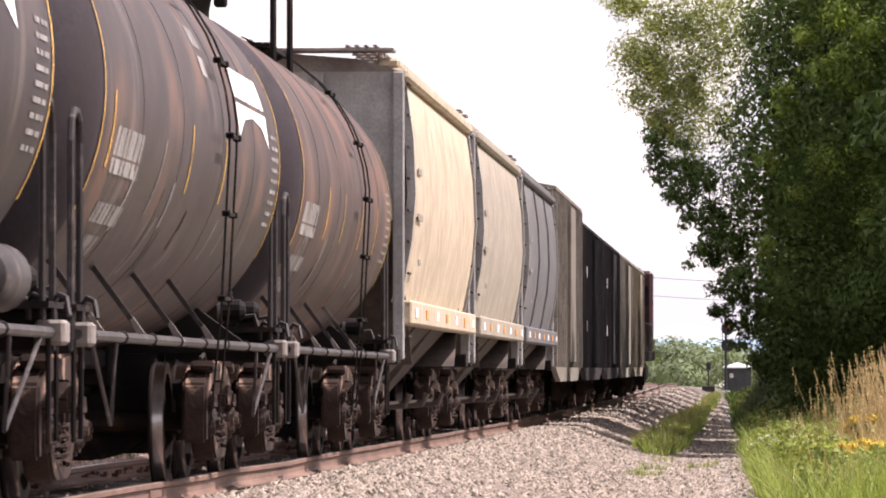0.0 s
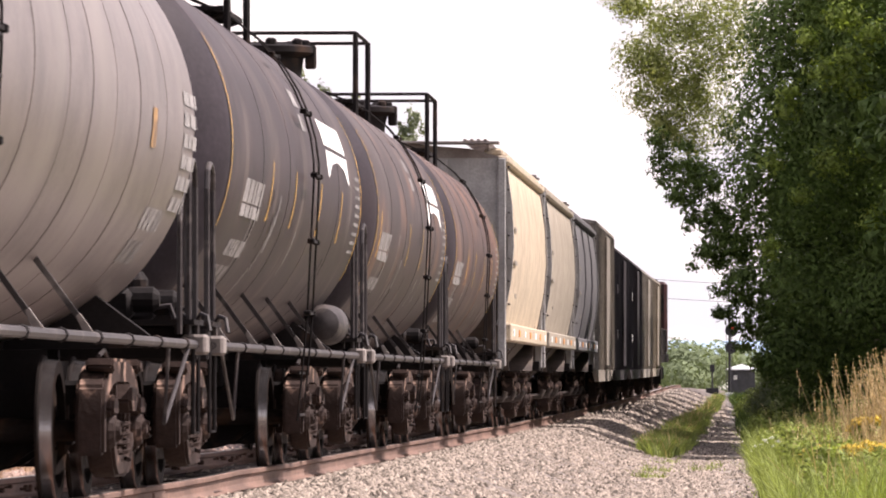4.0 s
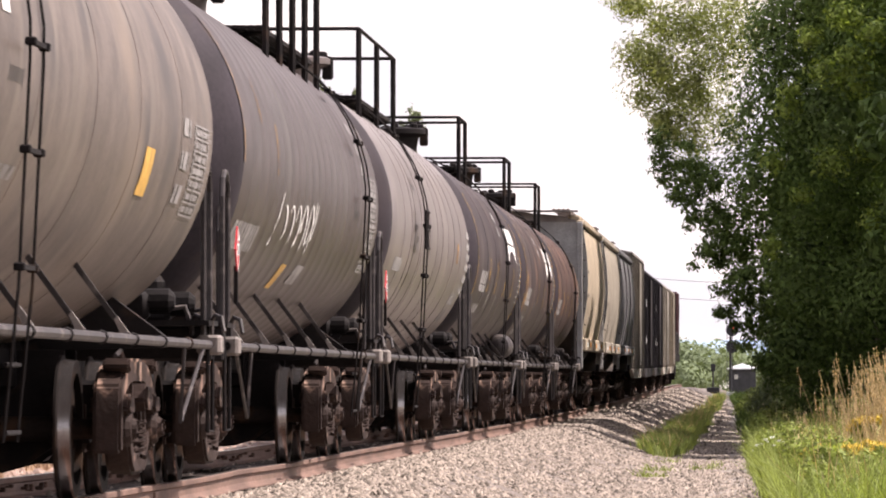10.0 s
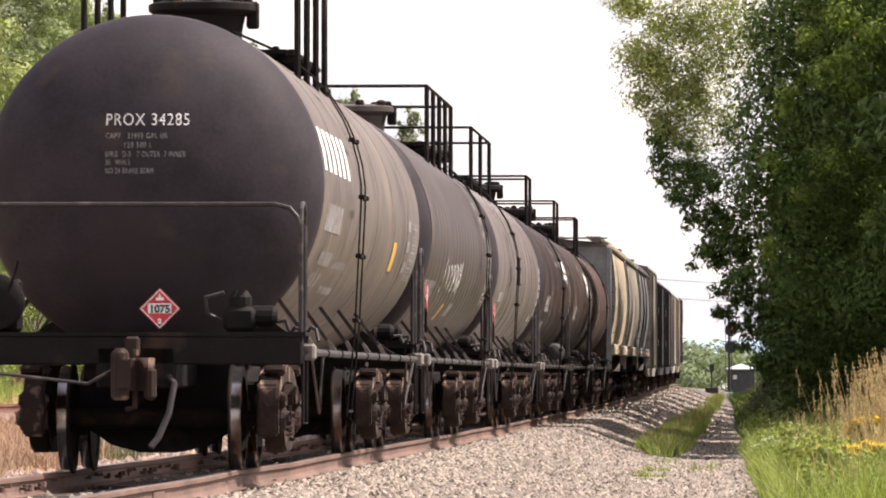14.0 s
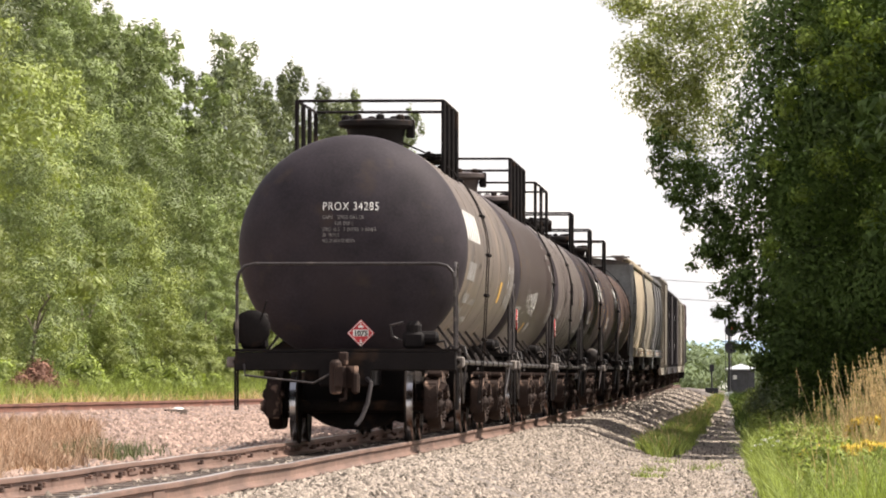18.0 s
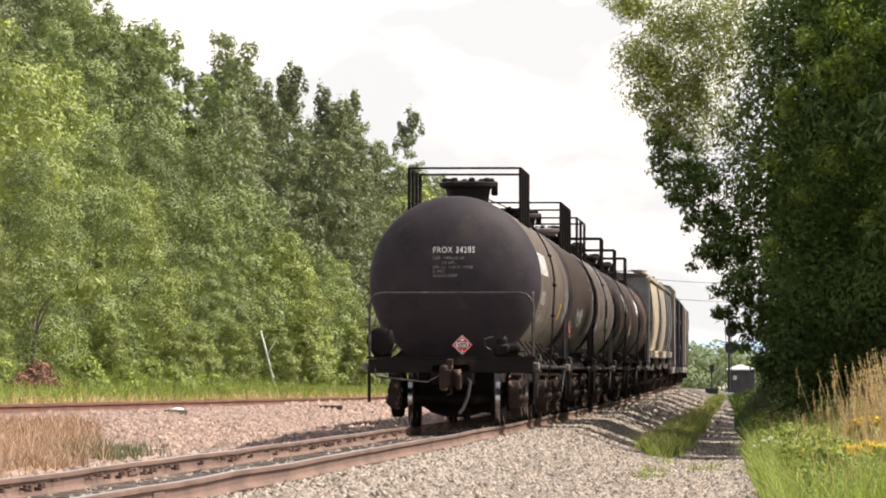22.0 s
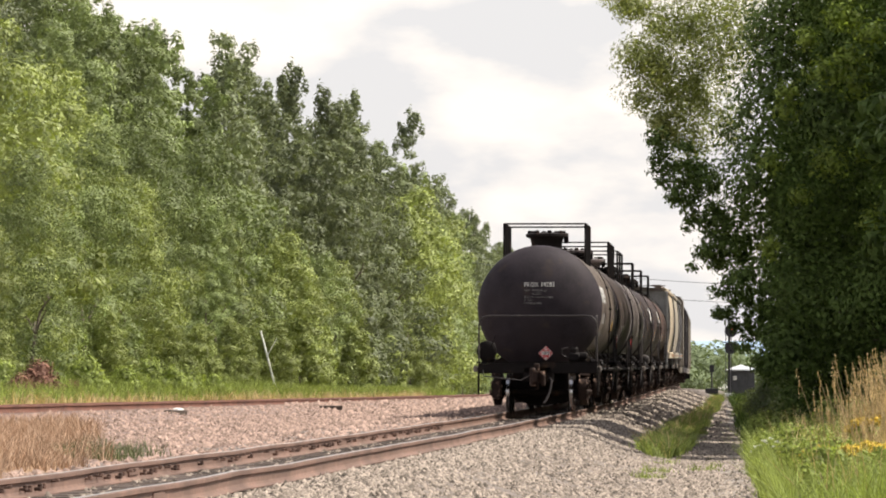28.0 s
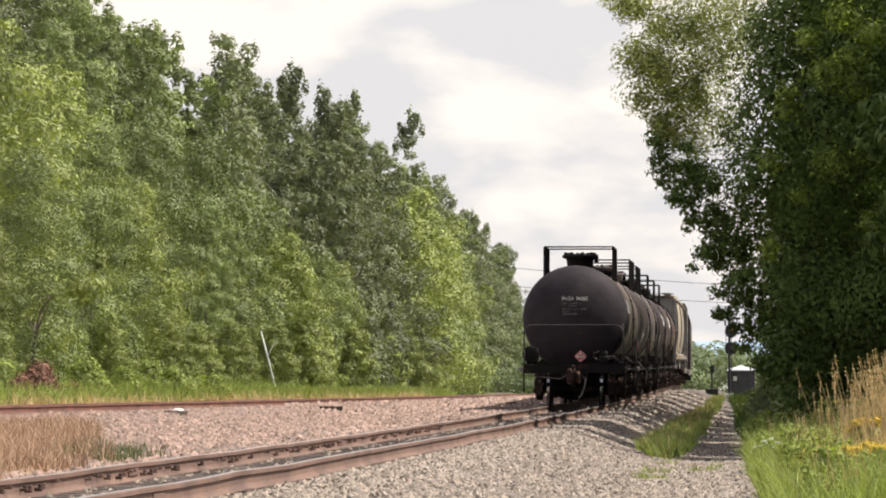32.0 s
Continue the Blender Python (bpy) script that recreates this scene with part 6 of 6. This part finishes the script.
for u, s, sc in ((6.2, 168, 1.0), (6.7, 160, 1.1), (5.5, 150, 0.7), (5.8, 140, 0.65), (5.0, 215, 0.9), (6.9, 140, 0.9), (7.4, 132, 0.9), (8.2, 128, 0.9), (-19.2, 232, 1.5), (-19.0, 246, 1.2), (-19.8, 262, 1.5), (-20.2, 215, 1.3)):
    plant(bush, u, s, s * 37 % 360, sc)

shade_bush = thing("bush", "big dark-green bush in the shade beside the trail", "bush", "bushes by the trail")
part("stems", limbs(1.4, 1.2, 73, 0.03), M["bark"], shade_bush)
part("leaves", leaf_mesh("leaves", [(0, 0, 1.0, 0.8, 0.8, 0.75), (0.6, 0.1, 0.7, 0.6, 0.6, 0.6), (-0.55, 0, 0.6, 0.5, 0.6, 0.55), (0.15, 0, 1.6, 0.45, 0.4, 0.35), (-0.3, 0.2, 1.35, 0.4, 0.4, 0.35)], 6500, 0.09, 74, 0.3), M["leafmid"], shade_bush)
shade_bush.matrix_basis = on_ground(5.85, 190, 0)
for u, s, sc in ((5.5, 172, 0.75), (6.3, 164, 0.9), (5.9, 205, 0.9), (6.6, 180, 1.0), (7.2, 158, 0.85)):
    plant(shade_bush, u, s, s * 31 % 360, sc)

rnd = random.Random(33)
for i in range(18):
    plant(bush, rnd.uniform(-20.6, -18.6), 225 + 11 * i + rnd.uniform(-3, 3), rnd.uniform(0, 360), rnd.uniform(0.55, 1.15), "low lime-green brush at the wood's edge")

for u, s, sc in ((-18.6, 262, 1.25), (-18.9, 270, 1.4), (-18.5, 279, 1.1), (-19.0, 288, 0.9), (-18.7, 255, 0.8)):
    plant(bush, u, s, s * 53 % 360, sc, "low lime-green brush at the wood's edge")
scrap = thing("paper_scrap", "crumpled white paper scrap lying on the ballast", "litter", m=on_ground(-11.2, 182, 20))
part("sheet", lathe(B(), [(0.02, -0.02), (0.2, 0.0), (0.16, 0.07), (0.05, 0.1)], "z", 7), M["petal"], scrap)
for u, s, a in ((-10.9, 178, 70), (-10.6, 236, 15), (-3.0, 214, 100)):
    old = thing("old_tie_piece", "broken dark piece of an old wooden tie", "timber", "old timber", m=on_ground(u, s, a, 0.03))
    part("timber", box(B(), -0.55, 0.55, -0.1, 0.1, -0.08, 0.1, 0.02), M["tie"], old)
# a dead birch pole among the shrubs
db = thing("dead_birch", "leaning bare white birch pole at the wood's edge", "dead tree", m=on_ground(-20.4, 338))
part("pole", tube(B(), [(0.5, 0, 0.3), (0.1, 0, 1.9), (-0.35, 0, 3.6)], 0.055, 6), M["petal"], db)
part("broken_branch", tube(B(), [(0.0, 0, 2.3), (0.5, 0, 3.2)], 0.03, 5), M["petal"], db)

# dry grass between the tracks, and the meadow by the siding
tagged(part("dry_grass", blade_mesh("dry_grass", scatter(3200, 6, -10.6, -4.0, 80, 152, lambda u, s: ground_kind(u, s) == 4), 0.3, 0.006, 6, 0.5, 8), M["drygrass"]), "dry tan grass between the two tracks", "grass", kind="stuff")
tagged(part("meadow_grass", blade_mesh("meadow_grass", scatter(15000, 7, -22.5, -15.9, 178, 480), 0.75, 0.014, 7, 0.4, 4), M["weed"]), "green meadow grass behind the siding", "grass", kind="stuff")
tagged(part("meadow_straw", blade_mesh("meadow_straw", scatter(1800, 8, -17.2, -15.2, 178, 420), 0.5, 0.016, 8, 0.4, 4), M["straw"]), "pale dry grass along the siding", "grass", kind="stuff")
tagged(part("tall_grass", blade_mesh("tall_grass", scatter(4000, 9, -21.5, -18.6, 222, 330), 0.95, 0.014, 9, 0.4, 5), M["weed"]), "tall lush grass at the foot of the wood", "grass", kind="stuff")
tagged(part("grass_tuft", blade_mesh("grass_tuft", scatter(200, 10, -5.7, -4.5, 98, 106), 0.26, 0.006, 10, 0.35, 4), M["leafdusk"]), "dull green tuft beside the dry grass", "grass", kind="stuff")
for u, s, sc in ((-19.2, 212, 0.75), (-19.4, 219, 1.0), (-19.0, 226, 0.6), (-19.3, 232, 0.5)):
    bs = plant(bush, u, s, 40 * sc, sc * 1.3, "reddish-brown dead brush behind the siding")
    for ch in bs.children:
        if ch.name.startswith("leaves"):
            ch.data = ch.data.copy()
            ch.data.materials[0] = M["leafred"]

# ---- ties, tie plates and loose stones ----
tie_me = bpy.data.meshes.new("tie")
bm = box(B(), -1.3, 1.3, -0.115, 0.115, -0.36, -0.172, 0.012)
bm.to_mesh(tie_me)
bm.free()
tie_me.materials.append(M["tie"])
bed = thing("track_bed", "dark weathered wooden ties under the main track", "ties", kind="structure")
for i in range(300):
    o = new("tie", tie_me)
    o.parent = bed
    o.matrix_basis = trk_pose(40 + 0.52 * i + 0.02 * math.sin(i * 1.7), 0.02 * math.sin(i * 2.3), 0.004 * math.sin(i * 3.1)) @ pose(0, 0, 0, 0, 0, 1.2 * math.sin(i * 1.3))
plate_me = bpy.data.meshes.new("anchor")
bm = box(B(), -0.09, 0.09, -0.05, 0.05, -0.175, -0.135, 0.008)
box(bm, 0.05, 0.1, -0.035, 0.035, -0.175, -0.1, 0.01)
box(bm, -0.1, -0.05, -0.035, 0.035, -0.175, -0.1, 0.01)
bm.to_mesh(plate_me)
bm.free()
plate_me.materials.append(M["anchor"])
for side, rl in ((-0.755, RAILS[0]), (0.755, RAILS[1])):
    for i in range(150):
        if side > 0 or noise.noise((i * 0.23, 3.0, 0)) < -0.08 or (i * 7) % 5 < 1:
            continue
        o = new("anchor", plate_me)
        o.parent = rl
        o.matrix_basis = trk_pose(44 + 0.52 * i + 0.16 + 0.12 * math.sin(i * 2.9), side) @ Matrix.Diagonal((0.75, 0.7, 0.6 + 0.25 * math.sin(i * 5.3), 1)) @ pose(0, 0, 0.03 * math.sin(i * 5.3) - 0.01)
    for s in (62.0, 92.6) if side < 0 else (48.5,):
        bm = box(B(), -0.03, 0.03, -0.45, 0.45, -0.125, -0.05, 0.01)
        o = part("joint_bar", bm, M["rail"], rl)
        o.matrix_basis = trk_pose(s, side)


def stones(name, n, seed, u0, u1, s0, s1, size, material, label, test=None):
    """Loose angular stones that lie on the ballast, as one heap."""
    rs = np.random.RandomState(seed)
    P = np.array(scatter(n, seed, u0, u1, s0, s1, test, (0.55, 1.4)))
    base = np.array([(1, 0, 0), (0, 1, 0), (-1, 0, 0), (0, -1, 0), (0, 0, 0.8), (0, 0, -0.7)])
    v = base[None] * (1 + 0.45 * rs.normal(size=(n, 6, 1))) * size * P[:, 3][:, None, None]
    a = rs.rand(n) * 6.28
    c, sn = np.cos(a)[:, None], np.sin(a)[:, None]
    w = v.copy()
    w[..., 0], w[..., 1] = v[..., 0] * c - v[..., 1] * sn, v[..., 0] * sn + v[..., 1] * c
    w[..., 2] += 0.35 * rs.normal(size=(n, 1)) * w[..., 0]
    w += P[:, None, :3]
    w[..., 2] += size * 0.15
    tri = np.array([(0, 1, 4), (1, 2, 4), (2, 3, 4), (3, 0, 4)])
    idx = (np.arange(n)[:, None, None] * 6 + tri[None]).reshape(-1)
    me = bpy.data.meshes.new(name)
    me.vertices.add(6 * n)
    me.vertices.foreach_set("co", w.reshape(-1))
    me.loops.add(12 * n)
    me.loops.foreach_set("vertex_index", idx)
    me.polygons.add(4 * n)
    me.polygons.foreach_set("loop_start", np.arange(0, 12 * n, 3))
    me.update(calc_edges=True)
    return tagged(part(name, me, material), label, "gravel", kind="stuff")


side_ok = lambda u, s: u < trail_edge(s) - 0.3 and (abs(u) > 0.9 or bump_at(u * 9, s * 9, 1) > 0.45)
stones("ballast_stones", 105000, 1, -1.6, 4.6, 42, 165, 0.026, M["stone"], "loose grey crushed stones of the ballast", side_ok)
stones("ballast_stones", 16000, 4, -1.6, 4.2, 160, 330, 0.05, M["stone"], "loose grey crushed stones further down the line", side_ok)
stones("ballast_stones", 30000, 2, -11.5, -1.6, 60, 260, 0.045, M["stonepink"], "loose pinkish crushed stones between the tracks", lambda u, s: ground_kind(u, s) != 4)
stones("ballast_stones", 15000, 5, -11.8, -1.6, 230, 520, 0.085, M["stonepink"], "pinkish crushed stones far down between the tracks")
stones("trail_pebbles", 9000, 3, 3.6, 5.3, 78, 200, 0.03, M["stone"], "small pebbles on the trail", lambda u, s: u < trail_edge(s))


# ---- the movement ----
def motions():
    times = [0.5 * i for i in range(65)]
    for car, a, ws in CARS:
        walk(car, [(t, trk_pose(train_at(t) + a)) for t in times])
        turns = [i / 15.0 for i in range(481)]
        for w in ws:
            x, y, z = w.location
            walk(w, [(t, Matrix.Translation((x, y, z)) @ Matrix.Rotation(-train_at(t) / 0.457, 4, "X")) for t in turns])


motions()
